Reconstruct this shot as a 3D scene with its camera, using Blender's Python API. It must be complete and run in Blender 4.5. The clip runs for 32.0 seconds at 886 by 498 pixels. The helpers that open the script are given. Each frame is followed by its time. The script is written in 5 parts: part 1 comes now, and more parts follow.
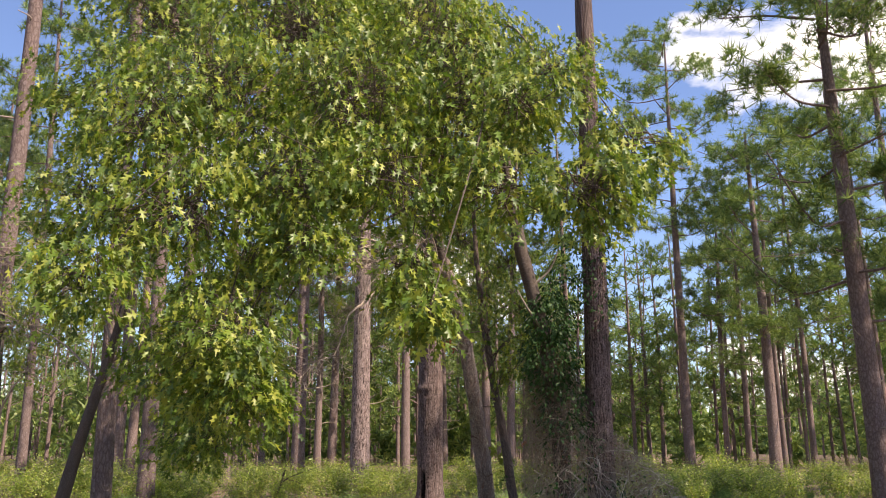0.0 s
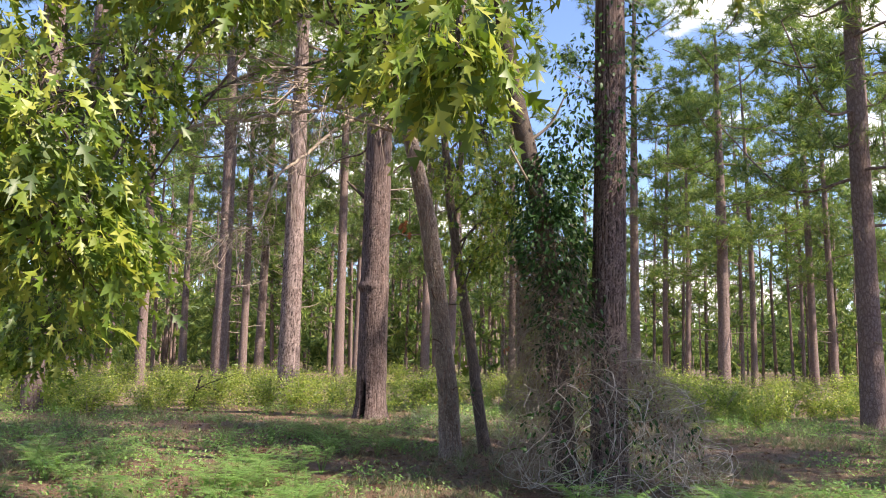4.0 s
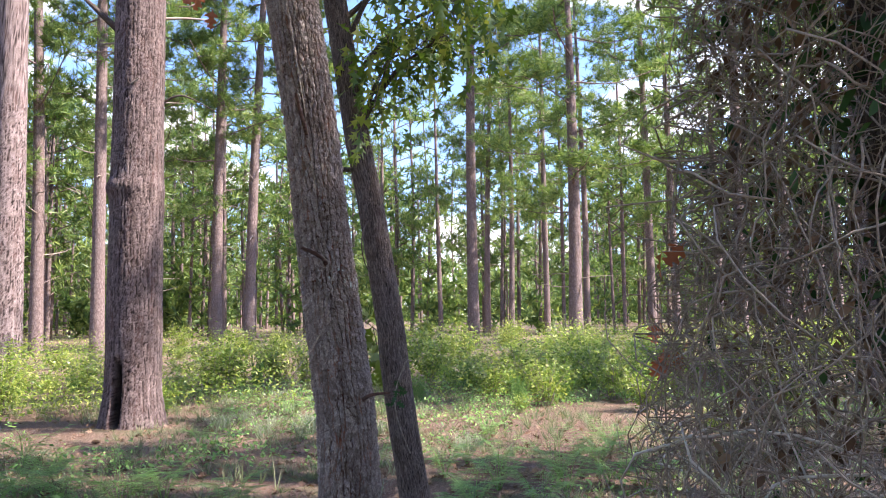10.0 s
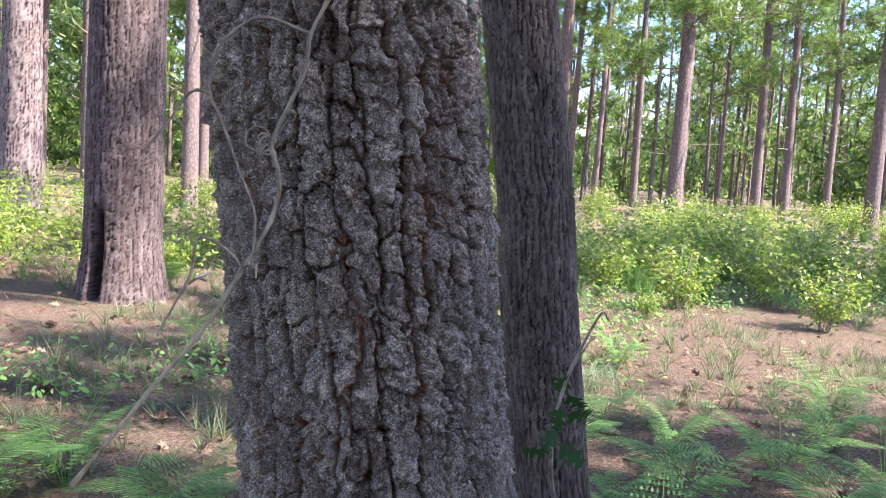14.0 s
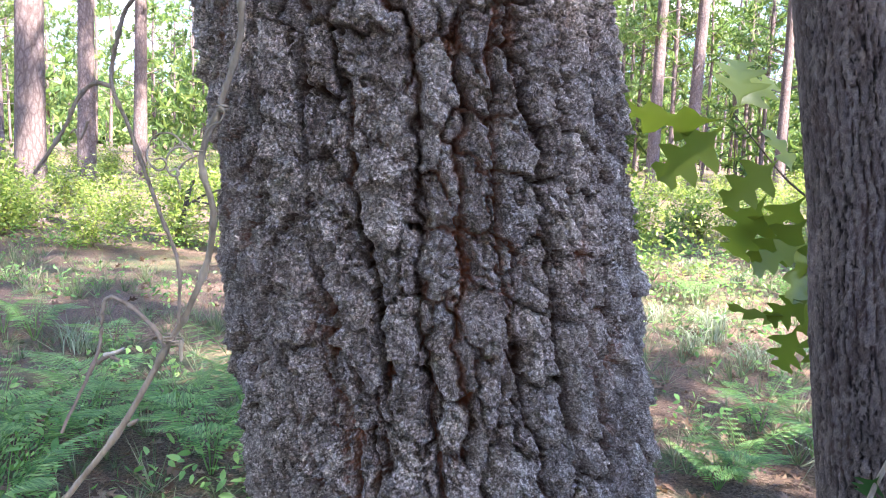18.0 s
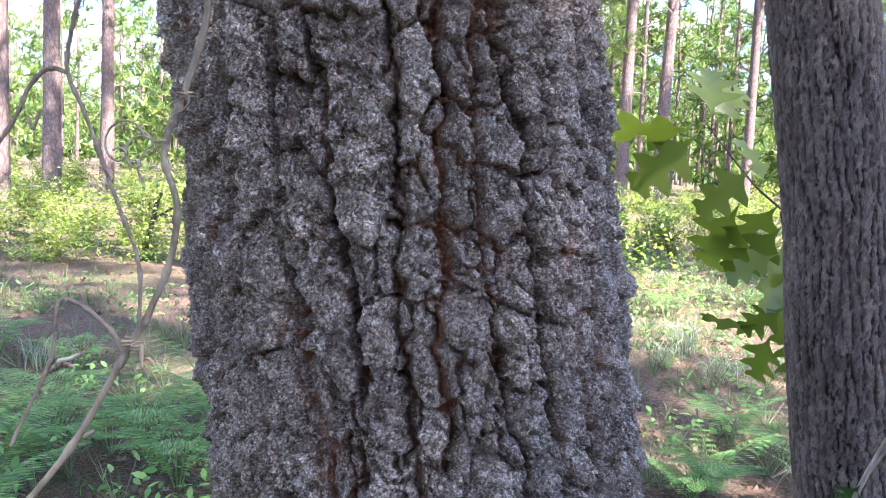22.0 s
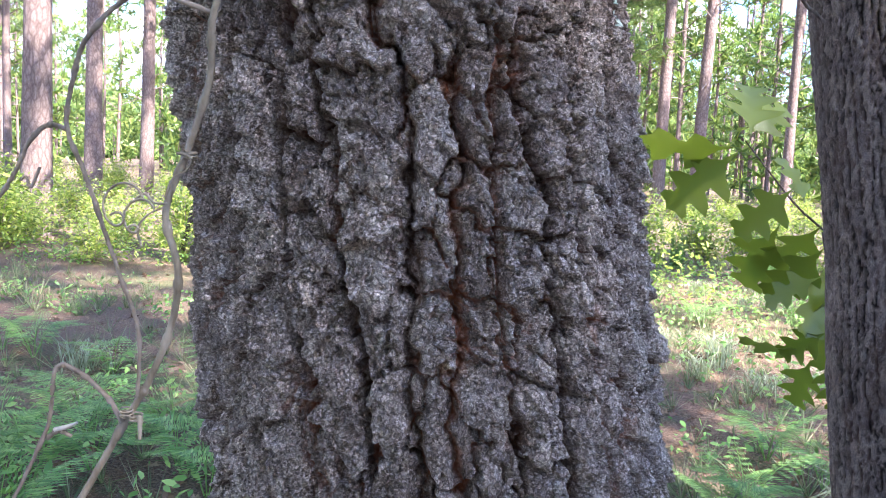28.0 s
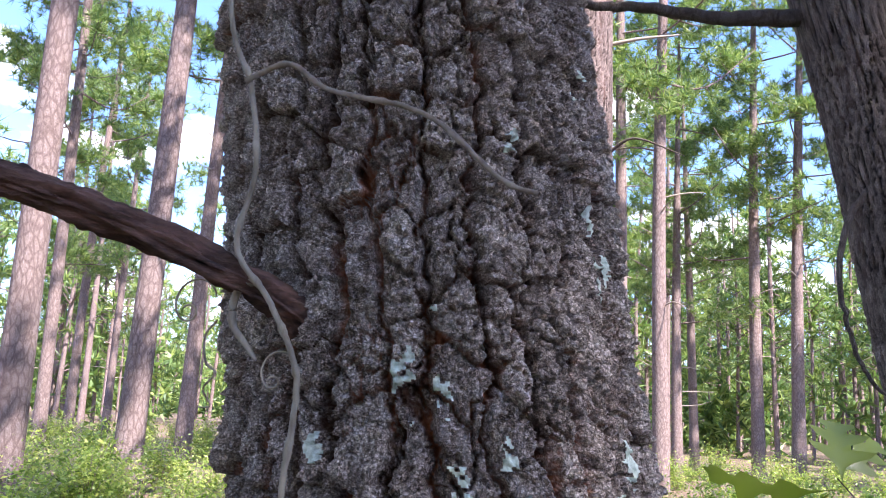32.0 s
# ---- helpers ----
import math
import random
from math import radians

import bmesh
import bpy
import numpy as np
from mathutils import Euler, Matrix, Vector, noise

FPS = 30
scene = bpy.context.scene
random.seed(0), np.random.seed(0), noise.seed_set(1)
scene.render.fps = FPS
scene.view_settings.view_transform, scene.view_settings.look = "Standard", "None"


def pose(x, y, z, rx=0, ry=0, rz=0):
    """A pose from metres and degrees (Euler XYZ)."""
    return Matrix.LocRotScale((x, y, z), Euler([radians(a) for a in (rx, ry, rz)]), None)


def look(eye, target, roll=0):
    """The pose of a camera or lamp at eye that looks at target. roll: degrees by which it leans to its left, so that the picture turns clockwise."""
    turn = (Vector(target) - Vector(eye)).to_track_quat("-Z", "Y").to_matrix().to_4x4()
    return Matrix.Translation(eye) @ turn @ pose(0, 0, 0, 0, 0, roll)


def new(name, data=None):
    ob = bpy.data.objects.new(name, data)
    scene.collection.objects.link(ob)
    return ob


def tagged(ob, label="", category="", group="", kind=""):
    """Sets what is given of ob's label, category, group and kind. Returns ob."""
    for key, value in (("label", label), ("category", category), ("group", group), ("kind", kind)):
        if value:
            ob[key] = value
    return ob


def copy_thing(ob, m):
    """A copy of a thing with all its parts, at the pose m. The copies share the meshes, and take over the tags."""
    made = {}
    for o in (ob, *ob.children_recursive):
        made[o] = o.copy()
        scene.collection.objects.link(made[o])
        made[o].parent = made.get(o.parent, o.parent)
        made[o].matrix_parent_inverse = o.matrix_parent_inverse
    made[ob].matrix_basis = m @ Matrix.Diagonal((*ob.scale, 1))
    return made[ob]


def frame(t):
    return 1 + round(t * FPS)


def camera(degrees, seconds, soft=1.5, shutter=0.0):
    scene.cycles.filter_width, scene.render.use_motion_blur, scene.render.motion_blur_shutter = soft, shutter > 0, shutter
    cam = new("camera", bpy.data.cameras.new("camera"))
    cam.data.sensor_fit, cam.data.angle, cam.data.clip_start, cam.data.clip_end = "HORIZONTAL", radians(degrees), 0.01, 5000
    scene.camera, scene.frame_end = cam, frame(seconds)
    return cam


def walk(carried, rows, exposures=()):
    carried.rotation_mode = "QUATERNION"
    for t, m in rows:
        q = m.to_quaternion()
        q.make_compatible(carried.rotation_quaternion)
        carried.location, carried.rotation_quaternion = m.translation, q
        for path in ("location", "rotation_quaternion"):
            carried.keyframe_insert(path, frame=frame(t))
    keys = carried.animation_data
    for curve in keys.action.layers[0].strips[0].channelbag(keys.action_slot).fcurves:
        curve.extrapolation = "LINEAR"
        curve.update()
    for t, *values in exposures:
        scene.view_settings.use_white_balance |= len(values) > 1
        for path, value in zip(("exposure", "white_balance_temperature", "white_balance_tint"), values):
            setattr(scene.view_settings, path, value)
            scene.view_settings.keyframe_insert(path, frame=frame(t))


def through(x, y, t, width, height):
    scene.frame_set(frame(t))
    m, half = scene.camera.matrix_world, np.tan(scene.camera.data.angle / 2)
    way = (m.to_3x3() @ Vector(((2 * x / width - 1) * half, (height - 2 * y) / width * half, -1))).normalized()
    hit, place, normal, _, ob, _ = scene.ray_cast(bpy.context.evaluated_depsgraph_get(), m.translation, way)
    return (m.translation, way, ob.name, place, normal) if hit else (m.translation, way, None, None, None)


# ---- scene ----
cam = camera(56.57, 32.0, 1.0)
# seconds, eye in metres, turn in degrees
ROWS = [
    (0, 0.005, -0.016, 1.460, 103.64, 0.06, -0.07),
    (0.5, 0.033, 0.083, 1.460, 101.77, 0.49, 0.64),
    (1, -0.019, 0.311, 1.460, 100.04, 0.48, 0.16),
    (1.5, -0.066, 0.692, 1.458, 98.80, 0.10, -1.25),
    (2, -0.018, 1.230, 1.428, 98.21, -0.73, -3.47),
    (2.5, -0.051, 1.829, 1.404, 98.18, -1.69, -5.36),
    (4.5, -0.382, 4.038, 1.410, 96.83, -0.85, -4.79),
    (5, -0.377, 4.615, 1.399, 95.35, -0.31, -5.01),
    (5.5, -0.394, 5.225, 1.343, 94.14, 0.08, -6.19),
    (6, -0.389, 5.934, 1.334, 93.56, 0.32, -7.83),
    (6.5, -0.447, 6.655, 1.309, 93.38, 0.34, -9.81),
    (7, -0.465, 7.469, 1.283, 93.25, 0.22, -11.99),
    (7.5, -0.491, 8.247, 1.329, 93.02, -0.02, -13.76),
    (8, -0.466, 8.970, 1.336, 92.84, -0.04, -15.66),
    (8.5, -0.371, 9.667, 1.389, 93.00, 0.41, -17.09),
    (9, -0.336, 10.301, 1.389, 93.26, 0.84, -18.36),
    (9.5, -0.254, 10.857, 1.366, 93.79, 0.94, -19.25),
    (10, -0.126, 11.476, 1.371, 94.64, 0.62, -19.55),
    (10.5, -0.042, 12.090, 1.351, 95.32, 0.31, -20.31),
    (11, 0.065, 12.645, 1.349, 95.93, -0.33, -20.82),
    (11.5, 0.141, 13.050, 1.358, 95.58, -1.02, -21.82),
    (12, 0.169, 13.595, 1.293, 94.33, -1.81, -22.78),
    (12.5, 0.261, 13.981, 1.358, 92.19, -2.50, -22.82),
    (13, 0.364, 14.248, 1.299, 89.59, -3.00, -21.77),
    (13.5, 0.544, 14.546, 1.347, 87.05, -3.33, -18.80),
    (14, 0.604, 14.640, 1.355, 84.72, -3.39, -14.59),
    (14.5, 0.629, 14.728, 1.350, 83.07, -3.48, -9.02),
    (16.5, 0.908, 14.927, 1.390, 81.94, -2.40, 12.64),
    (17, 0.879, 14.932, 1.388, 82.24, -2.32, 13.56),
    (17.5, 0.863, 14.938, 1.376, 82.70, -2.21, 12.62),
    (18, 0.857, 14.930, 1.380, 83.15, -2.02, 11.31),
    (18.5, 0.859, 14.925, 1.377, 83.59, -1.83, 10.44),
    (19, 0.859, 14.926, 1.369, 84.02, -1.80, 10.20),
    (19.5, 0.858, 14.917, 1.374, 84.29, -1.91, 10.28),
    (20, 0.856, 14.918, 1.373, 84.45, -2.07, 10.29),
    (20.5, 0.854, 14.925, 1.370, 84.53, -2.18, 10.10),
    (21, 0.850, 14.935, 1.369, 84.53, -2.23, 9.80),
    (21.5, 0.849, 14.944, 1.368, 84.38, -2.19, 9.52),
    (22, 0.848, 14.953, 1.368, 84.20, -2.16, 9.28),
    (22.5, 0.850, 14.958, 1.367, 84.10, -2.16, 9.16),
    (23, 0.849, 14.958, 1.367, 84.07, -2.23, 9.15),
    (23.5, 0.847, 14.955, 1.367, 84.11, -2.37, 9.23),
    (24, 0.850, 14.950, 1.370, 84.15, -2.50, 9.42),
    (24.5, 0.849, 14.947, 1.370, 84.23, -2.53, 9.57),
    (25, 0.846, 14.953, 1.368, 84.25, -2.37, 9.72),
    (25.5, 0.848, 14.959, 1.388, 84.13, -2.06, 9.93),
    (27.5, 0.842, 14.976, 1.390, 84.31, -2.08, 11.19),
    (28, 0.850, 14.985, 1.398, 84.33, -2.61, 11.70),
    (28.5, 0.879, 15.003, 1.400, 84.53, -2.94, 12.46),
    (29, 0.868, 15.021, 1.396, 85.19, -2.97, 13.47),
    (29.5, 0.870, 15.017, 1.445, 86.91, -2.85, 14.57),
    (30, 0.868, 15.018, 1.499, 89.75, -2.83, 15.51),
    (30.5, 0.872, 15.005, 1.528, 93.24, -2.95, 16.28),
    (31, 0.878, 14.987, 1.549, 96.76, -3.02, 16.94),
    (31.5, 0.879, 14.968, 1.564, 99.62, -2.98, 17.36),
    (32, 0.878, 14.962, 1.577, 101.67, -2.74, 17.61),
]
# stops and warmth by which the clip's camera brightens as it nears the shaded trunk
EXPOSURES = [(0.0, 0.8, 7900.0, 15.0), (3.0, 1.1, 7700.0, 14.0), (6.0, 1.4, 7150.0, 13.0), (9.0, 1.75, 6700.0, 15.0), (10.0, 1.75, 6600.0, 17.0), (12.0, 1.4, 6500.0, 18.0), (13.0, 1.75, 6450.0, 15.0), (14.0, 2.1, 6300.0, 14.0), (15.0, 2.3, 6200.0, 14.0), (17.0, 2.75, 6300.0, 14.5), (29.0, 2.75, 6300.0, 14.0), (31.0, 2.4, 6150.0, 14.0), (32.0, 2.1, 6200.0, 17.0)]
walk(cam, [(t, pose(*row)) for t, *row in ROWS], EXPOSURES)

# ---- light: a sun from the right, a little behind the walker, blue sky with broken cumulus ----
SUN_FROM = Vector((0.582, -0.336, 0.741)).normalized()
SUN_ELEV = math.asin(SUN_FROM.z)
world = bpy.data.worlds.new("sky")
scene.world = world
world.use_nodes = True
wn, wl = world.node_tree.nodes, world.node_tree.links
wn.clear()
sky = wn.new("ShaderNodeTexSky")
sky.sky_type, sky.sun_disc = "NISHITA", False
sky.sun_elevation, sky.sun_rotation = SUN_ELEV, math.atan2(SUN_FROM.x, SUN_FROM.y)
sky.air_density, sky.dust_density, sky.ozone_density = 1.0, 0.3, 2.0
wcoord = wn.new("ShaderNodeTexCoord")
wmap = wn.new("ShaderNodeMapping")
wmap.inputs["Scale"].default_value = (1.0, 1.0, 2.4)
wnoise = wn.new("ShaderNodeTexNoise")
wnoise.inputs["Scale"].default_value, wnoise.inputs["Detail"].default_value, wnoise.inputs["Roughness"].default_value = 3.2, 8.0, 0.55
wramp = wn.new("ShaderNodeValToRGB")
wramp.color_ramp.elements[0].position, wramp.color_ramp.elements[1].position = 0.55, 0.63
wmix = wn.new("ShaderNodeMix")
wmix.data_type = "RGBA"
wmix.inputs["B"].default_value = (7.6, 7.8, 8.1, 1)
wbg, wout = wn.new("ShaderNodeBackground"), wn.new("ShaderNodeOutputWorld")
wbg.inputs["Strength"].default_value = 0.13
wl.new(wcoord.outputs["Generated"], wmap.inputs["Vector"])
wl.new(wmap.outputs["Vector"], wnoise.inputs["Vector"])
wl.new(wnoise.outputs["Fac"], wramp.inputs["Fac"])
wl.new(wramp.outputs["Color"], wmix.inputs["Factor"])
wtint = wn.new("ShaderNodeMix")
wtint.data_type, wtint.blend_type = "RGBA", "MULTIPLY"
wtint.inputs["Factor"].default_value, wtint.inputs["B"].default_value = 1.0, (0.78, 0.88, 1.14, 1)
wl.new(sky.outputs["Color"], wtint.inputs["A"])
wl.new(wtint.outputs["Result"], wmix.inputs["A"])
wl.new(wmix.outputs["Result"], wbg.inputs["Color"])
wl.new(wbg.outputs["Background"], wout.inputs["Surface"])
sun_data = bpy.data.lights.new("sun", "SUN")
sun_data.energy, sun_data.angle, sun_data.color = 5.0, radians(0.55), (1.0, 0.95, 0.87)
sun = new("sun", sun_data)
sun.matrix_world = look((0, 0, 60), Vector((0, 0, 60)) - SUN_FROM)


# ---- materials ----
def nodes_of(name):
    m = bpy.data.materials.new(name)
    m.use_nodes = True
    nt = m.node_tree
    return m, nt.nodes, nt.links, nt.nodes["Principled BSDF"], nt.nodes["Material Output"]


def noise_node(n, l, scale, detail=6.0, rough=0.6, stretch=None, source=None):
    tex = n.new("ShaderNodeTexNoise")
    tex.inputs["Scale"].default_value, tex.inputs["Detail"].default_value, tex.inputs["Roughness"].default_value = scale, detail, rough
    if source is None:
        source = n.new("ShaderNodeTexCoord").outputs["Object"]
    if stretch:
        mp = n.new("ShaderNodeMapping")
        mp.inputs["Scale"].default_value = stretch
        l.new(source, mp.inputs["Vector"])
        source = mp.outputs["Vector"]
    l.new(source, tex.inputs["Vector"])
    return tex.outputs["Fac"]


def ramp_node(n, l, fac, stops):
    r = n.new("ShaderNodeValToRGB")
    els = r.color_ramp.elements
    while len(els) < len(stops):
        els.new(0.5)
    for e, (p, c) in zip(els, stops):
        e.position, e.color = p, (*c, 1)
    l.new(fac, r.inputs["Fac"])
    return r.outputs["Color"]


def mix_node(n, l, fac, a, b, mode="MIX"):
    m = n.new("ShaderNodeMix")
    m.data_type, m.blend_type = "RGBA", mode
    for sock, v in ((m.inputs["Factor"], fac), (m.inputs["A"], a), (m.inputs["B"], b)):
        if hasattr(v, "is_linked"):
            l.new(v, sock)
        elif isinstance(v, tuple):
            sock.default_value = (*v, 1)
        else:
            sock.default_value = v
    return m.outputs["Result"]


def bump_node(n, l, height, strength, distance, normal=None):
    b = n.new("ShaderNodeBump")
    b.inputs["Strength"].default_value, b.inputs["Distance"].default_value = strength, distance
    l.new(height, b.inputs["Height"])
    if normal is not None:
        l.new(normal, b.inputs["Normal"])
    return b.outputs["Normal"]


def leaf_material(name, low, mid, high, through=0.4, rough=0.45, spec=0.4, bright=1.3):
    """Thin foliage: each blade its own shade, part of the light comes through."""
    m, n, l, p, out = nodes_of(name)
    geo = n.new("ShaderNodeNewGeometry")
    col = ramp_node(n, l, geo.outputs["Random Per Island"], [(0.0, low), (0.55, mid), (1.0, high)])
    patch = noise_node(n, l, 0.9, 3.0)
    col = mix_node(n, l, patch, mix_node(n, l, 0.35, col, low), col)
    l.new(col, p.inputs["Base Color"])
    p.inputs["Roughness"].default_value, p.inputs["Specular IOR Level"].default_value = rough, spec
    tr, mx = n.new("ShaderNodeBsdfTranslucent"), n.new("ShaderNodeMixShader")
    l.new(mix_node(n, l, 1.0, col, (bright, bright * 1.05, bright * 0.75), "MULTIPLY"), tr.inputs["Color"])
    mx.inputs["Fac"].default_value = through
    l.new(p.outputs["BSDF"], mx.inputs[1])
    l.new(tr.outputs["BSDF"], mx.inputs[2])
    l.new(mx.outputs["Shader"], out.inputs["Surface"])
    return m


def crackle_node(n, l, scale):
    """Distance to the nearest of many small wandering cracks."""
    tc = n.new("ShaderNodeTexCoord").outputs["Object"]
    warp = n.new("ShaderNodeTexNoise")
    warp.inputs["Scale"].default_value, warp.inputs["Detail"].default_value = scale * 0.9, 4.0
    l.new(tc, warp.inputs["Vector"])
    add = n.new("ShaderNodeVectorMath")
    add.operation = "MULTIPLY_ADD"
    l.new(warp.outputs["Color"], add.inputs[0])
    add.inputs[1].default_value = (1.6 / scale,) * 3
    l.new(tc, add.inputs[2])
    mp = n.new("ShaderNodeMapping")
    mp.inputs["Scale"].default_value = (1, 1, 0.8)
    l.new(add.outputs["Vector"], mp.inputs["Vector"])
    vor = n.new("ShaderNodeTexVoronoi")
    vor.feature, vor.inputs["Scale"].default_value = "DISTANCE_TO_EDGE", scale
    l.new(mp.outputs["Vector"], vor.inputs["Vector"])
    return vor.outputs["Distance"]


def bark_material(name, tops, cracks, scale=1.0, attribute=True, relief=0.004):
    """Bark: weathered plate tops, cracks with shade painted into their colour and some redder inner bark, grain along
    the stem.
    """
    m, n, l, p, out = nodes_of(name)
    fine = noise_node(n, l, 620.0 / scale, 9.0, 0.85, (0.9, 0.9, 1.1))
    grain = noise_node(n, l, 130.0 / scale, 9.0, 0.8, (1, 1, 0.5))
    big = noise_node(n, l, 9.0 / scale, 4.0, 0.6)
    a, b, c = tops
    col = ramp_node(n, l, grain, [(0.38, a), (0.46, b), (0.60, c)])
    speck = ramp_node(n, l, fine, [(0.42, (0.02, 0.015, 0.014)), (0.47, a), (0.52, b), (0.60, c)])
    col = mix_node(n, l, 0.66, col, speck)
    crackle = crackle_node(n, l, 300.0 / scale)
    lines = ramp_node(n, l, crackle, [(0.0, (0.06, 0.05, 0.05)), (0.05, (0.5, 0.48, 0.47)), (0.12, (1, 1, 1))])
    col = mix_node(n, l, mix_node(n, l, 0.5, big, grain), col, mix_node(n, l, 1.0, col, lines, "MULTIPLY"))
    col = mix_node(n, l, ramp_node(n, l, big, [(0.35, (0, 0, 0)), (0.7, (1, 1, 1))]), col, mix_node(n, l, 0.3, col, b))
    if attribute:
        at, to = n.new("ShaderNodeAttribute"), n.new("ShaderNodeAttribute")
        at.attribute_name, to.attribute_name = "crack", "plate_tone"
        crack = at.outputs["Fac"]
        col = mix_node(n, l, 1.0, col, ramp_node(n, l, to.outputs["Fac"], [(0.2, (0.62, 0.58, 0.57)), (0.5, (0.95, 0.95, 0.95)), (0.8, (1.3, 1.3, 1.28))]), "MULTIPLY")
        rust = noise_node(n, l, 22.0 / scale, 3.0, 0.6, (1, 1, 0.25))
        # most cracks drop to 0.18 of the inner bark's red, shade put into colour
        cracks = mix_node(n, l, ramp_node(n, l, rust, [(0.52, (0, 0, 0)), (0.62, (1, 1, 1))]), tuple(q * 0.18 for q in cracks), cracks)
    else:
        vor = n.new("ShaderNodeTexVoronoi")
        vor.feature, vor.inputs["Scale"].default_value = "DISTANCE_TO_EDGE", 30.0 / scale
        mp = n.new("ShaderNodeMapping")
        mp.inputs["Scale"].default_value = (1, 1, 0.45)
        warp = n.new("ShaderNodeTexCoord").outputs["Object"]
        l.new(warp, mp.inputs["Vector"])
        l.new(mp.outputs["Vector"], vor.inputs["Vector"])
        crack = ramp_node(n, l, vor.outputs["Distance"], [(0.0, (0.55, 0.55, 0.55)), (0.2, (0, 0, 0))])
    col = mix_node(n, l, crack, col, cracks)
    if attribute:
        burnt = n.new("ShaderNodeAttribute")
        burnt.attribute_name = "char"
        col = mix_node(n, l, burnt.outputs["Fac"], col, (0.012, 0.011, 0.011))
    l.new(col, p.inputs["Base Color"])
    p.inputs["Roughness"].default_value, p.inputs["Specular IOR Level"].default_value = 0.9, 0.25
    nor = bump_node(n, l, grain, 1.0, relief * 0.6)
    nor = bump_node(n, l, fine, 0.8, relief * 0.22, nor)
    nor = bump_node(n, l, lines, 1.0, 0.0010 * scale, nor)
    if not attribute:
        inv = n.new("ShaderNodeInvert")
        l.new(crack, inv.inputs["Color"])
        nor = bump_node(n, l, inv.outputs["Color"], 0.6, 0.005 * scale, nor)
    l.new(nor, p.inputs["Normal"])
    return m


def plain_material(name, a, b, scale=30.0, rough=0.85, relief=0.003, stretch=None):
    m, n, l, p, out = nodes_of(name)
    f = noise_node(n, l, scale, 7.0, 0.65, stretch)
    l.new(ramp_node(n, l, f, [(0.3, a), (0.7, b)]), p.inputs["Base Color"])
    p.inputs["Roughness"].default_value = rough
    l.new(bump_node(n, l, f, 0.6, relief), p.inputs["Normal"])
    return m


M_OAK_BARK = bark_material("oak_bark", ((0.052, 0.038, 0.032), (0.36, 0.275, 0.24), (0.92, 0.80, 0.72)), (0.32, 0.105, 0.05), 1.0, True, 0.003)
M_OAK_SMALL = bark_material("oak_limb_bark", ((0.045, 0.034, 0.03), (0.13, 0.10, 0.086), (0.28, 0.23, 0.20)), (0.05, 0.03, 0.026), 0.7, False, 0.003)
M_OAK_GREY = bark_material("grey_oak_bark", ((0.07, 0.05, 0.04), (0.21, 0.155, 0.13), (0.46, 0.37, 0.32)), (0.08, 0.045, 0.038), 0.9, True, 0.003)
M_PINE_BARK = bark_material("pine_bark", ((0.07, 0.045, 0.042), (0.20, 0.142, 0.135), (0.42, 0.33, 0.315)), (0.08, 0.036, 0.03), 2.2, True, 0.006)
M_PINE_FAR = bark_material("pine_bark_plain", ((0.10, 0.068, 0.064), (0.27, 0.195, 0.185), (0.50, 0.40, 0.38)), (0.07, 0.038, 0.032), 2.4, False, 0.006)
# lighter copy of pine_bark, a sunlit look put into its colour
M_PINE_SUNLIT = bark_material("sunlit_pine_bark", ((0.12, 0.085, 0.08), (0.34, 0.25, 0.24), (0.62, 0.50, 0.475)), (0.09, 0.045, 0.038), 2.2, True, 0.006)
M_TWIG = plain_material("dead_twig", (0.18, 0.14, 0.112), (0.40, 0.325, 0.27), 90.0, 0.85, 0.001)
M_TWIG_DARK = plain_material("old_twig", (0.12, 0.088, 0.068), (0.33, 0.26, 0.21), 90.0, 0.9, 0.001)
M_VINE_WOOD = plain_material("vine_stem", (0.09, 0.065, 0.042), (0.44, 0.36, 0.28), 70.0, 0.7, 0.0008, (1, 1, 0.3))
M_STUB = plain_material("rotten_wood", (0.012, 0.006, 0.005), (0.20, 0.10, 0.075), 130.0, 0.95, 0.006, (0.3, 0.3, 1.0))
M_STEM_PALE = plain_material("weathered_stem", (0.34, 0.29, 0.24), (0.62, 0.56, 0.49), 90.0, 0.8, 0.001)
M_LICHEN = plain_material("lichen", (0.26, 0.30, 0.25), (0.62, 0.66, 0.58), 260.0, 0.95, 0.0012)
M_NEEDLE = leaf_material("pine_needles", (0.06, 0.11, 0.036), (0.165, 0.245, 0.068), (0.35, 0.40, 0.12), 0.4, 0.45, 0.5, 1.5)
M_OAK_LEAF = leaf_material("oak_leaf", (0.045, 0.085, 0.014), (0.15, 0.23, 0.03), (0.38, 0.385, 0.07), 0.32, 0.45, 0.45, 1.6)
M_SHOOT_LEAF = leaf_material("shoot_leaf", (0.055, 0.085, 0.013), (0.12, 0.155, 0.02), (0.23, 0.24, 0.035), 0.4, 0.35, 0.5, 1.5)
M_IVY = leaf_material("vine_leaf", (0.015, 0.045, 0.012), (0.035, 0.09, 0.025), (0.07, 0.15, 0.04), 0.3, 0.5, 0.35, 1.3)
M_SHRUB = leaf_material("shrub_leaf", (0.085, 0.14, 0.025), (0.24, 0.32, 0.055), (0.52, 0.53, 0.15), 0.42, 0.4, 0.5, 1.6)
M_FENNEL = leaf_material("feathery_leaf", (0.07, 0.14, 0.045), (0.15, 0.26, 0.08), (0.28, 0.39, 0.13), 0.45, 0.6, 0.3, 1.4)
M_FERN = leaf_material("fern_leaf", (0.09, 0.19, 0.06), (0.22, 0.38, 0.115), (0.38, 0.53, 0.18), 0.42, 0.5, 0.35, 1.4)
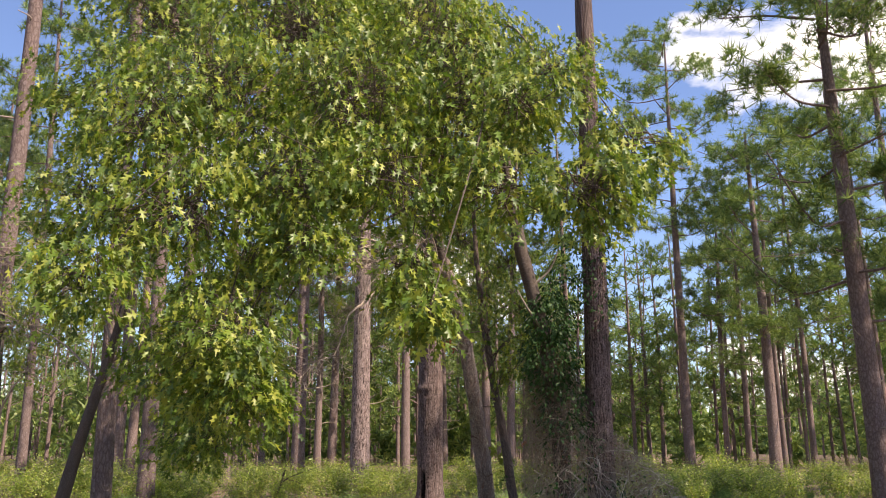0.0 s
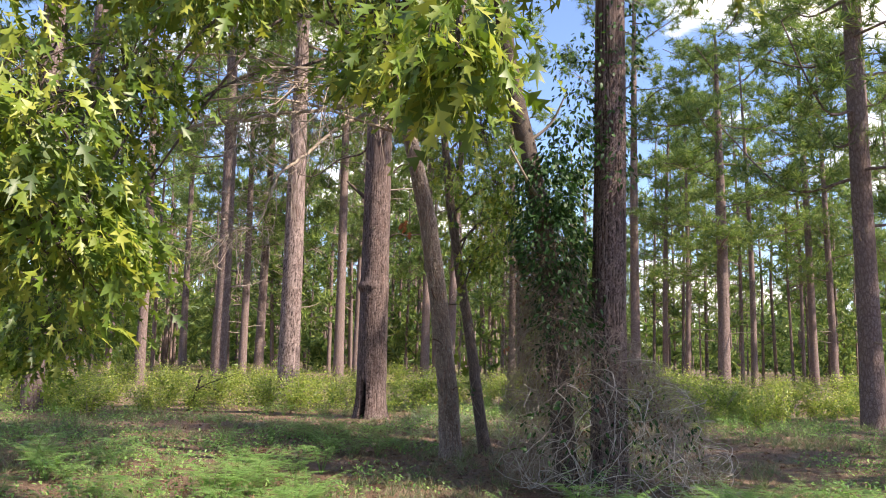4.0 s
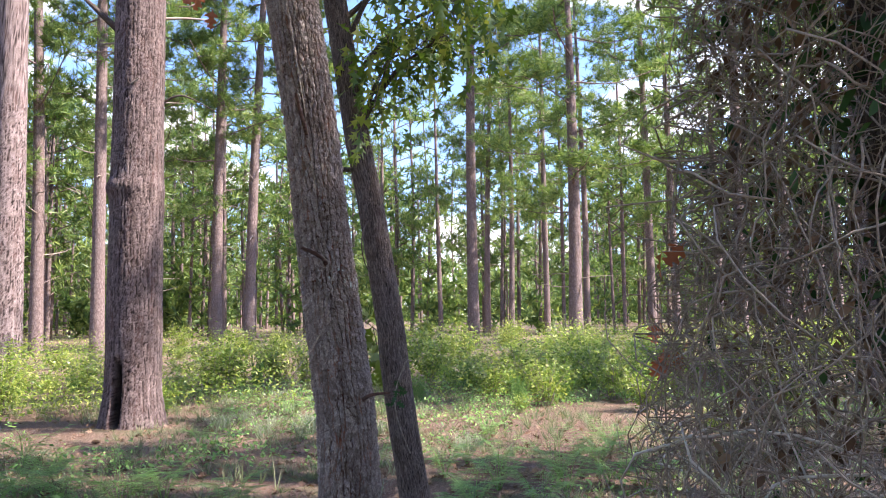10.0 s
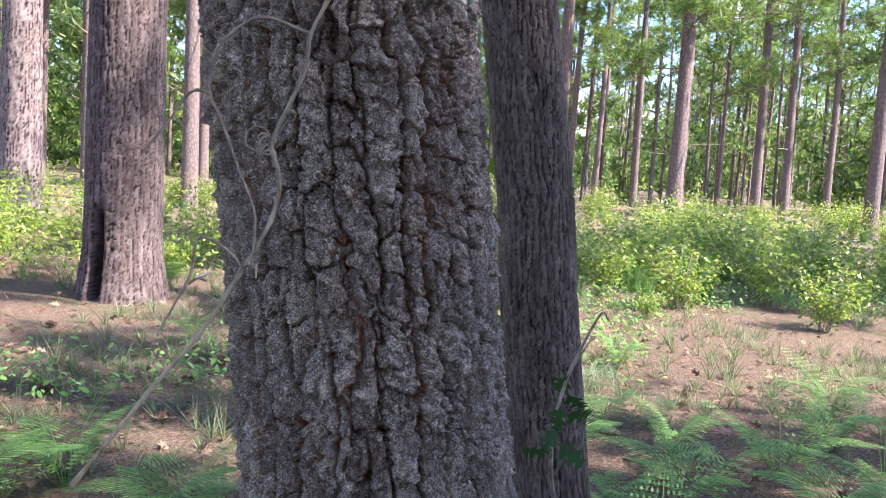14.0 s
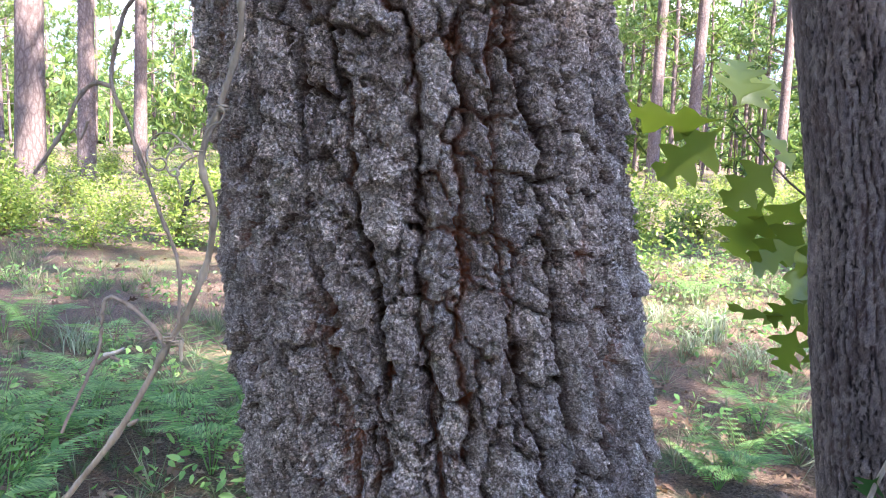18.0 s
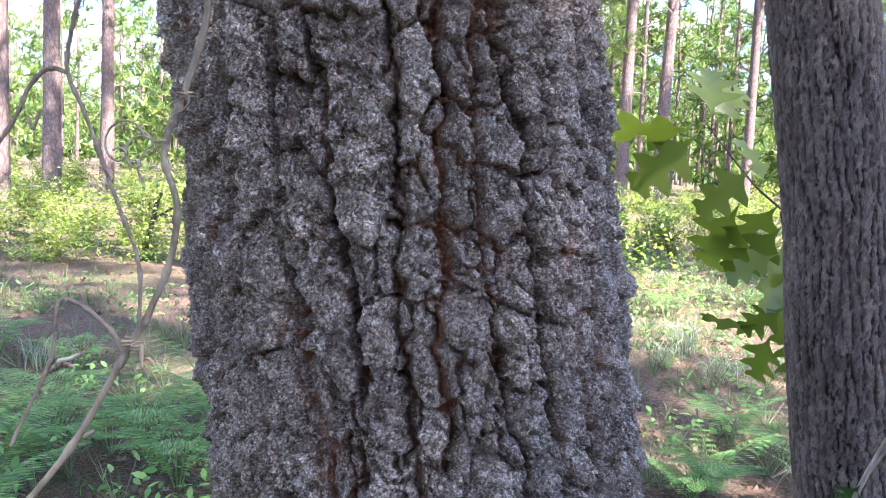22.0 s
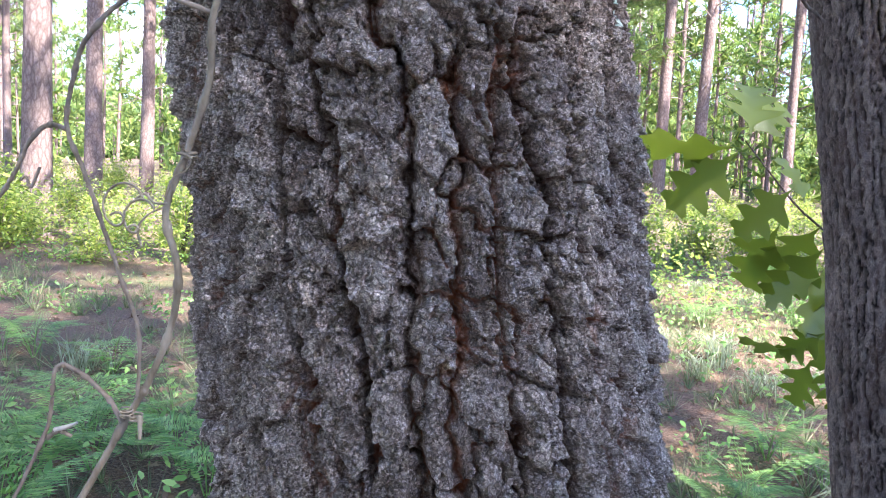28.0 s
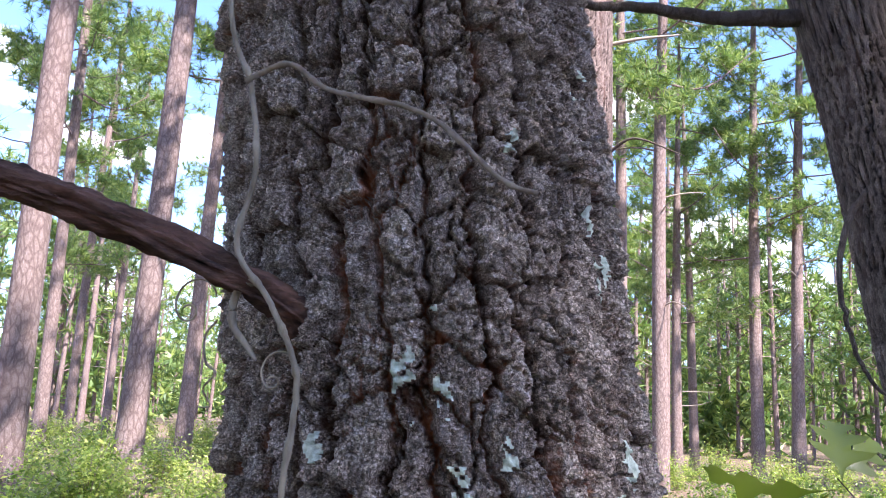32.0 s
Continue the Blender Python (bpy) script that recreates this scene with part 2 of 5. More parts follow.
M_GRASS = leaf_material("grass_blade", (0.10, 0.14, 0.07), (0.20, 0.23, 0.12), (0.40, 0.38, 0.24), 0.35, 0.6, 0.3, 1.2)
M_PALE_GRASS = leaf_material("pale_grass", (0.18, 0.21, 0.14), (0.32, 0.35, 0.24), (0.50, 0.52, 0.38), 0.35, 0.55, 0.3, 1.2)
M_DRY_LEAF = leaf_material("dry_leaf", (0.10, 0.055, 0.035), (0.22, 0.13, 0.085), (0.38, 0.26, 0.18), 0.2, 0.7, 0.3, 1.1)
M_STRAW = leaf_material("pine_straw", (0.16, 0.075, 0.045), (0.30, 0.16, 0.10), (0.42, 0.27, 0.19), 0.15, 0.7, 0.3, 1.1)
M_RED_LEAF = leaf_material("withered_leaf", (0.22, 0.06, 0.03), (0.36, 0.11, 0.05), (0.45, 0.2, 0.1), 0.3, 0.6, 0.3, 1.2)


def ground_material():
    m, n, l, p, out = nodes_of("forest_floor")
    fine, mid, big = noise_node(n, l, 60.0, 9.0, 0.8), noise_node(n, l, 3.2, 6.0, 0.65), noise_node(n, l, 0.35, 5.0, 0.6)
    straw = ramp_node(n, l, fine, [(0.38, (0.035, 0.02, 0.014)), (0.47, (0.13, 0.075, 0.05)), (0.54, (0.21, 0.13, 0.092)), (0.64, (0.40, 0.29, 0.22))])
    green = ramp_node(n, l, fine, [(0.36, (0.03, 0.045, 0.012)), (0.52, (0.09, 0.115, 0.04)), (0.68, (0.24, 0.24, 0.11))])
    blend = mix_node(n, l, 0.5, mid, big)
    col = mix_node(n, l, ramp_node(n, l, blend, [(0.50, (0, 0, 0)), (0.60, (0.8, 0.8, 0.8))]), straw, green)
    l.new(col, p.inputs["Base Color"])
    p.inputs["Roughness"].default_value = 0.95
    nor = bump_node(n, l, mid, 0.6, 0.08)
    l.new(bump_node(n, l, fine, 1.0, 0.03, nor), p.inputs["Normal"])
    return m


M_GROUND = ground_material()

# ---- mesh helpers ----
rng = np.random.default_rng(7)


def raw_mesh(name, verts, faces, material, smooth=False):
    """A mesh from arrays; faces is a list of arrays, each n x 3 or n x 4."""
    verts = np.asarray(verts, dtype=np.float32)
    faces = [np.asarray(f, dtype=np.int32) for f in (faces if isinstance(faces, list) else [faces])]
    me = bpy.data.meshes.new(name)
    me.vertices.add(len(verts))
    me.vertices.foreach_set("co", verts.ravel())
    loops = np.concatenate([f.ravel() for f in faces])
    sizes = np.concatenate([np.full(len(f), f.shape[1], dtype=np.int32) for f in faces])
    me.loops.add(len(loops))
    me.loops.foreach_set("vertex_index", loops)
    me.polygons.add(len(sizes))
    me.polygons.foreach_set("loop_start", np.concatenate([[0], np.cumsum(sizes)[:-1]]).astype(np.int32))
    if smooth:
        me.polygons.foreach_set("use_smooth", np.ones(len(sizes), dtype=bool))
    me.update(calc_edges=True)
    me.materials.append(material)
    return me


class Soup:
    """Collects pieces of geometry for one mesh."""

    def __init__(self):
        self.v, self.f3, self.f4, self.n = [], [], [], 0

    def add(self, v, f):
        v, f = np.asarray(v, dtype=np.float64), np.asarray(f)
        (self.f3 if f.shape[1] == 3 else self.f4).append(f + self.n)
        self.v.append(v)
        self.n += len(v)

    def mesh(self, name, material, smooth=False):
        faces = [np.concatenate(f) for f in (self.f3, self.f4) if f]
        return raw_mesh(name, np.concatenate(self.v), faces, material, smooth)


def part(name, me, parent=None, label="", kind=""):
    ob = new(name, me)
    ob.parent = parent
    return tagged(ob, label=label, kind=kind)


def smooth_line(pts, n):
    """n points on a Catmull-Rom line through pts."""
    p = np.asarray(pts, dtype=float)
    p = np.vstack([2 * p[0] - p[1], p, 2 * p[-1] - p[-2]])
    out = []
    for s in np.linspace(0, len(p) - 3 - 1e-6, n):
        i, u = int(s), s - int(s)
        a, b, c, d = p[i:i + 4]
        out.append(0.5 * (2 * b + (c - a) * u + (2 * a - 5 * b + 4 * c - d) * u * u + (3 * b - a - 3 * c + d) * u ** 3))
    return np.array(out)


def tube(pts, radii, sides=6, cap=True):
    """A tapered tube along pts."""
    pts = np.asarray(pts, dtype=float)
    k = len(pts)
    radii = np.broadcast_to(np.asarray(radii, dtype=float), (k,)) if np.ndim(radii) == 0 else np.interp(np.linspace(0, 1, k), np.linspace(0, 1, len(radii)), radii)
    tan = np.gradient(pts, axis=0)
    tan /= np.linalg.norm(tan, axis=1, keepdims=True) + 1e-12
    ref = np.array([0, 0, 1.0]) if abs(tan[:, 2]).mean() < 0.8 else np.array([0, 1.0, 0])
    a = np.cross(tan, ref)
    a /= np.linalg.norm(a, axis=1, keepdims=True) + 1e-12
    b = np.cross(tan, a)
    ang = np.linspace(0, 2 * np.pi, sides, endpoint=False)
    v = pts[:, None] + radii[:, None, None] * (np.cos(ang)[None, :, None] * a[:, None] + np.sin(ang)[None, :, None] * b[:, None])
    i, j = np.meshgrid(np.arange(k - 1), np.arange(sides), indexing="ij")
    f = np.stack([i * sides + j, (i + 1) * sides + j, (i + 1) * sides + (j + 1) % sides, i * sides + (j + 1) % sides], -1).reshape(-1, 4)
    return v.reshape(-1, 3), f


def hash2(i, j, seed):
    h = (i.astype(np.int64) * 374761393 + j.astype(np.int64) * 668265263 + seed * 2147483647) & 0xFFFFFFFF
    h = ((h ^ (h >> 13)) * 1274126177) & 0xFFFFFFFF
    return ((h ^ (h >> 16)) & 0xFFFFFF) / float(0xFFFFFF)


def vnoise(u, v, seed):
    i, j = np.floor(u), np.floor(v)
    a, b = u - i, v - j
    a, b = a * a * (3 - 2 * a), b * b * (3 - 2 * b)
    i, j = i.astype(np.int64), j.astype(np.int64)
    return (hash2(i, j, seed) * (1 - a) + hash2(i + 1, j, seed) * a) * (1 - b) + (hash2(i, j + 1, seed) * (1 - a) + hash2(i + 1, j + 1, seed) * a) * b


def fbm(u, v, seed, octaves=4):
    out, amp = 0.0, 0.5
    for o in range(octaves):
        out = out + amp * vnoise(u * 2 ** o, v * 2 ** o, seed + o * 17)
        amp *= 0.5
    return out


def worley(u, v, seed):
    """Nearest and second nearest cell points, the nearest cell's number and how upright the border is."""
    i, j = np.floor(u).astype(np.int64), np.floor(v).astype(np.int64)
    f1, f2 = np.full(u.shape, 9.0), np.full(u.shape, 9.0)
    x1, y1, x2, y2, cid = np.zeros(u.shape), np.zeros(u.shape), np.zeros(u.shape), np.zeros(u.shape), np.zeros(u.shape)
    for di in (-1, 0, 1):
        for dj in (-1, 0, 1):
            ci, cj = i + di, j + dj
            dx = ci + 0.1 + 0.8 * hash2(ci, cj, seed) - u
            dy = cj + 0.1 + 0.8 * hash2(ci, cj, seed + 5) - v
            d = np.hypot(dx, dy)
            near = d < f1
            second = (~near) & (d < f2)
            f2 = np.where(near, f1, np.where(second, d, f2))
            x2, y2 = np.where(near, x1, np.where(second, dx, x2)), np.where(near, y1, np.where(second, dy, y2))
            f1, x1, y1 = np.where(near, d, f1), np.where(near, dx, x1), np.where(near, dy, y1)
            cid = np.where(near, hash2(ci, cj, seed + 9), cid)
    side = np.abs(x2 - x1) / (np.abs(x2 - x1) + np.abs(y2 - y1) + 1e-9)
    return f1, f2, cid, side, x1, y1


def step(a, b, x):
    t = np.clip((x - a) / (b - a), 0, 1)
    return t * t * (3 - 2 * t)


def bark_relief(u, v, cell, tall, depth, seed):
    """Height of plated bark over the stem, how deep in a crack each spot lies, and the tone of its plate."""
    jag_u = fbm(u / cell * 2.6, v / cell * 2.6, seed + 11, 5) - 0.47
    jag_v = fbm(u / cell * 2.6 + 40, v / cell * 2.6, seed + 12, 5) - 0.47
    wu = u + cell * (0.7 * (fbm(u / cell * 0.45, v / tall * 0.4, seed + 1, 2) - 0.37) + 0.55 * jag_u)
    wv = v + tall * (0.9 * (fbm(u / cell * 0.6, v / tall * 0.6, seed + 2, 2) - 0.37) + 0.55 * jag_v)
    # long furrows between the ridges, cross cracks that break the ridges into plates
    f1, f2, fid, upright, _, _ = worley(wu / cell, wv / (tall * 3.6), seed)
    p1, p2, pid, _, px, py = worley(wu / cell * 1.05 + 5.3, wv / tall + 3.1, seed + 21)
    g1, g2, gid, _, gx, gy = worley(wu / cell * 2.6 + 7, wv / cell * 2.2, seed + 31)
    wide = 0.09 + 0.36 * fbm(u / cell * 0.5, v / tall * 0.5, seed + 3, 3)
    furrow = (1 - step(0.0, 1.0, (f2 - f1) / wide)) * (0.3 + 0.7 * step(0.3, 0.65, upright))
    cross = (1 - step(0.0, 0.13, p2 - p1)) * step(0.22, 0.45, fbm(u / cell * 0.8 + 21, v / tall * 0.8, seed + 7, 2) + 0.1)
    chip = 1 - step(0.0, 0.16, g2 - g1)
    dome = 1 - np.clip(p1, 0, 1) ** 2
    lay = fbm(wu / cell * 1.9 + 3, wv / cell * 1.6, seed + 6, 4) * 5 + pid * 3
    flake = (np.floor(lay) + step(0.80, 1.0, lay - np.floor(lay))) / 5 - 0.6 * pid
    rough = fbm(u / cell * 7, v / cell * 8, seed + 4, 4) - 0.47
    h = depth * (0.88 * (1 - furrow) + 0.24 * (pid - 0.5) + 0.04 * dome + 0.24 * flake - 0.70 * cross - 0.30 * chip * (0.3 + gid) + 0.15 * (gid - 0.5)
                 + 0.35 * (pid - 0.4) * py + 0.60 * rough - 0.05)
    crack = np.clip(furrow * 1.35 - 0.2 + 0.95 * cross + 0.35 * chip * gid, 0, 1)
    return h, crack, np.clip(0.35 * fid + 0.35 * pid + 0.3 * gid, 0, 1)


def oak_relief(u, v, cell, tall, depth, seed):
    """Deeply furrowed bark: long ridges, broken across into plates with proud lower lips, all finely cracked."""
    wu = u + cell * (0.75 * (fbm(u / cell * 0.7, v / cell * 0.4, seed + 1, 3) - 0.45) + 0.5 * (fbm(u / cell * 2.8, v / cell * 2.6, seed + 11, 4) - 0.47))
    wv = v + tall * (0.9 * (fbm(u / cell * 0.8 + 9, v / tall * 0.7, seed + 2, 3) - 0.45) + 0.35 * (fbm(u / cell * 3 + 40, v / cell * 3, seed + 12, 4) - 0.47))
    f1, f2, fid, upright, _, _ = worley(wu / cell, wv / (tall * 3.4), seed)
    wide = 0.16 + 0.42 * fbm(u / cell * 0.6, v / tall * 0.5, seed + 3, 3)
    ridge = np.clip((f2 - f1) / wide, 0, 1)
    ridge = 1 - (1 - ridge ** 0.6) * (0.35 + 0.65 * step(0.25, 0.6, upright))
    p1, p2, pid, _, px, py = worley(wu / cell * 1.02 + 5.3, wv / tall + 3.1, seed + 21)
    cross = (1 - step(0.02, 0.075, p2 - p1)) * step(0.30, 0.42, fbm(u / cell * 0.8 + 21, v / tall * 0.8, seed + 7, 2) + 0.06)
    g1, g2, gid, _, gx, gy = worley(wu / cell * 2.9 + 7, wv / cell * 2.5, seed + 31)
    chip = (1 - step(0.03, 0.13, g2 - g1)) * step(0.30, 0.55, fbm(u / cell * 1.3 + 3, v / cell * 1.3, seed + 17, 2) + 0.05)
    k1, k2, kid, _, _, _ = worley(u / cell * 7.5 + 2.0 * fbm(u / cell * 6, v / cell * 6, seed + 14, 2), v / cell * 6.5 + 2.0 * fbm(u / cell * 6 + 31, v / cell * 6, seed + 15, 2), seed + 41)
    grit = 1 - step(0.0, 0.22, k2 - k1)
    rough = fbm(u / cell * 10, v / cell * 11, seed + 4, 3) - 0.44
    h = depth * (1.05 * ridge - 0.2 + ridge * (0.42 * (pid - 0.5) + 0.40 * py * (0.3 + pid)) - 0.50 * cross + 0.22 * (gid - 0.5) + 0.26 * gy * gid - 0.26 * chip
                 + 0.13 * (kid - 0.5) - 0.10 * grit + 0.34 * rough)
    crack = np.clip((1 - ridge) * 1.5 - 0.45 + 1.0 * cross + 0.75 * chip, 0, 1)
    return h, crack, np.clip(0.3 * fid + 0.3 * pid + 0.25 * gid + 0.15 * kid, 0, 1)


def bark_trunk(name, line, radii, zs, angles, cell, tall, depth, seed, material, flare=None, relief=bark_relief):
    """A trunk with real bark plates: rows at the heights zs, columns at the angles; line gives the axis by height."""
    line = np.asarray(line, dtype=float)
    zs, angles = np.asarray(zs, float), np.asarray(angles, float)
    cx, cy = np.interp(zs, line[:, 2], line[:, 0]), np.interp(zs, line[:, 2], line[:, 1])
    r = np.interp(zs, [a for a, _ in radii], [b for _, b in radii])
    mean_r = float(np.interp(1.3, [a for a, _ in radii], [b for _, b in radii]))
    A, Z = np.meshgrid(angles, zs)
    h, crack, tone = relief(A * mean_r, Z, cell, tall, depth, seed)
    lump = 0.05 * (fbm(A * 1.3 + 5, Z * 2.2, seed + 8, 2) - 0.4)
    rad = r[:, None] * (1 + lump) - depth * 0.75 + h
    if flare is not None:
        swell = flare(A, Z)
        rad = rad * swell
    x, y = cx[:, None] + rad * np.cos(A), cy[:, None] + rad * np.sin(A)
    rows, cols = A.shape
    v = np.stack([x, y, Z], -1).reshape(-1, 3)
    i, j = np.meshgrid(np.arange(rows - 1), np.arange(cols), indexing="ij")
    k = (j + 1) % cols
    f = np.stack([i * cols + j, i * cols + k, (i + 1) * cols + k, (i + 1) * cols + j], -1).reshape(-1, 4)
    me = raw_mesh(name, v, f, material, True)
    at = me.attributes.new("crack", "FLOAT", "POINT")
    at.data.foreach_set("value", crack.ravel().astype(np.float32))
    at = me.attributes.new("plate_tone", "FLOAT", "POINT")
    at.data.foreach_set("value", tone.ravel().astype(np.float32))
    if flare is not None:
        at = me.attributes.new("char", "FLOAT", "POINT")
        at.data.foreach_set("value", np.clip((0.96 - swell) * 4, 0, 1).ravel().astype(np.float32))
    return me, v.reshape(rows, cols, 3), h


def scatter_blades(soup, centre, n, length, width, up, r, spread=1.0):
    """A tuft of n thin pointed blades round a centre."""
    d = r.normal(size=(n, 3)) * spread
    d += np.asarray(up)
    d /= np.linalg.norm(d, axis=1, keepdims=True)
    side = np.cross(d, r.normal(size=(n, 3)))
    side /= np.linalg.norm(side, axis=1, keepdims=True) + 1e-9
    ln = length * r.uniform(0.7, 1.15, (n, 1))
    base = np.asarray(centre) + d * ln * 0.06
    v = np.stack([base - side * width / 2, base + side * width / 2, base + d * ln], 1).reshape(-1, 3)
    soup.add(v, np.arange(3 * n).reshape(-1, 3))


# outline of a lobed oak leaf, unit long, stalk at the origin
def lobed_leaf():
    upper = np.array([(0, 0), (0.10, 0.012), (0.22, 0.04), (0.30, 0.12), (0.38, 0.29), (0.47, 0.36), (0.49, 0.22), (0.50, 0.12), (0.57, 0.12), (0.64, 0.25),
                      (0.745, 0.33), (0.76, 0.19), (0.77, 0.11), (0.82, 0.10), (0.88, 0.19), (0.95, 0.19), (0.955, 0.08), (1.0, 0)])
    return upper


def leaf_pieces():
    """Vertices and triangles of the leaf as a folded strip about its rib."""
    upper = lobed_leaf()
    n = len(upper)
    rib = np.stack([upper[:, 0] * 0.94, np.zeros(n)], 1)
    up, lo = upper, np.vstack([upper[:1], upper[1:-1] * [1, -1], upper[-1:]])
    v2 = np.vstack([rib, up, lo])
    z = 0.22 * np.abs(v2[:, 1]) - 0.25 * v2[:, 0] ** 2
    v = np.column_stack([v2, z])
    f = []
    for i in range(n - 1):
        f += [(i, i + 1, n + i + 1), (i, n + i + 1, n + i), (i, 2 * n + i, 2 * n + i + 1), (i, 2 * n + i + 1, i + 1)]
    return v, np.array(f)


LEAF_FINE = leaf_pieces()
LEAF_ROUGH = (np.array([(0, 0, 0), (0.30, 0.045, 0.02), (0.50, 0.34, 0.04), (0.50, 0.06, -0.03), (0.78, 0.27, -0.06), (0.72, 0.05, -0.10), (1.04, 0, -0.25),
                        (0.72, -0.05, -0.10), (0.78, -0.27, -0.06), (0.50, -0.06, -0.03), (0.50, -0.34, 0.04), (0.30, -0.045, 0.02)]),
              np.array([(0, 1, 11), (1, 2, 3), (11, 9, 10), (1, 3, 11), (3, 9, 11), (3, 4, 5), (9, 7, 8), (3, 5, 9), (5, 7, 9), (5, 6, 7)]))
LEAF_ROUGH = (LEAF_ROUGH[0] * (1.0, 0.74, 1.0), LEAF_ROUGH[1])
LEAF_OVAL = (np.array([(0, 0, 0), (0.3, 0.2, 0.05), (0.65, 0.19, 0.0), (1, 0, -0.12), (0.65, -0.19, 0.0), (0.3, -0.2, 0.05)]),
             np.array([(0, 1, 5), (1, 2, 5), (2, 4, 5), (2, 3, 4)]))


def scatter_leaves(soup, shape, places, size, r, droop=0.5, outward=None):
    """Leaves of one shape at the places, turned every way, tips hanging."""
    v0, f0 = shape
    n = len(places)
    yaw = r.uniform(0, 2 * np.pi, n) if outward is None else np.arctan2(outward[:, 1], outward[:, 0]) + r.normal(0, 0.8, n)
    pitch = -droop + r.normal(0, 0.45, n)
    d = np.stack([np.cos(yaw) * np.cos(pitch), np.sin(yaw) * np.cos(pitch), np.sin(pitch)], 1)
    s = np.cross(d, np.array([0, 0, 1.0]) + 0.5 * r.normal(size=(n, 3)))
    s /= np.linalg.norm(s, axis=1, keepdims=True) + 1e-9
    u = np.cross(s, d)
    sz = size * r.uniform(0.6, 1.2, (n, 1, 1))
    v = np.asarray(places)[:, None] + sz * (v0[None, :, :1] * d[:, None] + v0[None, :, 1:2] * s[:, None] + v0[None, :, 2:] * u[:, None])
    f = (f0[None] + (np.arange(n) * len(v0))[:, None, None]).reshape(-1, 3)
    soup.add(v.reshape(-1, 3), f)


def thing(name, label, category, group="", at=(0, 0, 0)):
    e = new(name)
    e.empty_display_size = 0.2
    e.location = at
    return tagged(e, label=label, category=category, group=group)


# ---- the ground ----
def ground_height(x, y):
    return 0.05 * np.sin(x * 0.31 + 1.0) * np.cos(y * 0.23) + 0.02 * np.sin(x * 1.7) * np.sin(y * 1.3 + 0.5)


def make_ground():
    near = np.linspace(-30, 30, 151)
    far = np.array([45, 70, 110, 180, 320, 700, 1500, 3000.0])
    xs = np.concatenate([-far[::-1], near, far])
    ys = np.concatenate([-far[::-1] + 12, near + 20, far + 30])
    X, Y = np.meshgrid(xs, ys)
    Z = ground_height(X, Y) * np.clip(1 - (np.hypot(X, Y - 15) - 40) / 60, 0, 1)
    rows, cols = X.shape
    i, j = np.meshgrid(np.arange(rows - 1), np.arange(cols - 1), indexing="ij")
    f = np.stack([i * cols + j, i * cols + j + 1, (i + 1) * cols + j + 1, (i + 1) * cols + j], -1).reshape(-1, 4)
    me = raw_mesh("ground", np.stack([X, Y, Z], -1).reshape(-1, 3), f, M_GROUND, True)
    return tagged(new("ground", me), label="forest floor of reddish pine straw with green patches", category="ground", kind="structure")


make_ground()


def gz(x, y):
    return float(ground_height(np.float64(x), np.float64(y)))


# ---- the oak at the end of the walk ----
def oak_flare(A, Z):
    return 1 + 0.16 * np.exp(-Z / 0.10) * (0.7 + 0.3 * np.cos(A * 3 + 0.5))


def off_trunk(x, y, z):
    """A place beside or on the oak's stem, carried out to its bark."""
    return 0.857 + 1.15 * (x - 0.82), 14.95 + 1.15 * (y - 14.95), 1.375 + 1.15 * (z - 1.375)


OAK_AXIS = [(0.86, 15.50, -0.1), (0.842, 15.50, 0.0), (0.79, 15.50, 0.9), (0.758, 15.50, 1.15), (0.738, 15.50, 1.30), (0.714, 15.50, 1.48), (0.693, 15.50, 1.64), (0.664, 15.50, 1.87), (0.617, 15.49, 2.3), (0.433, 15.46, 3.44), (0.18, 15.42, 4.5), (0.05, 15.40, 5.0)]
OAK_RADII = [(-0.1, 0.172), (0.1, 0.163), (0.5, 0.152), (0.9, 0.146), (1.3, 0.141), (1.55, 0.138), (1.9, 0.1335), (2.3, 0.130), (3.4, 0.130), (5.0, 0.10)]



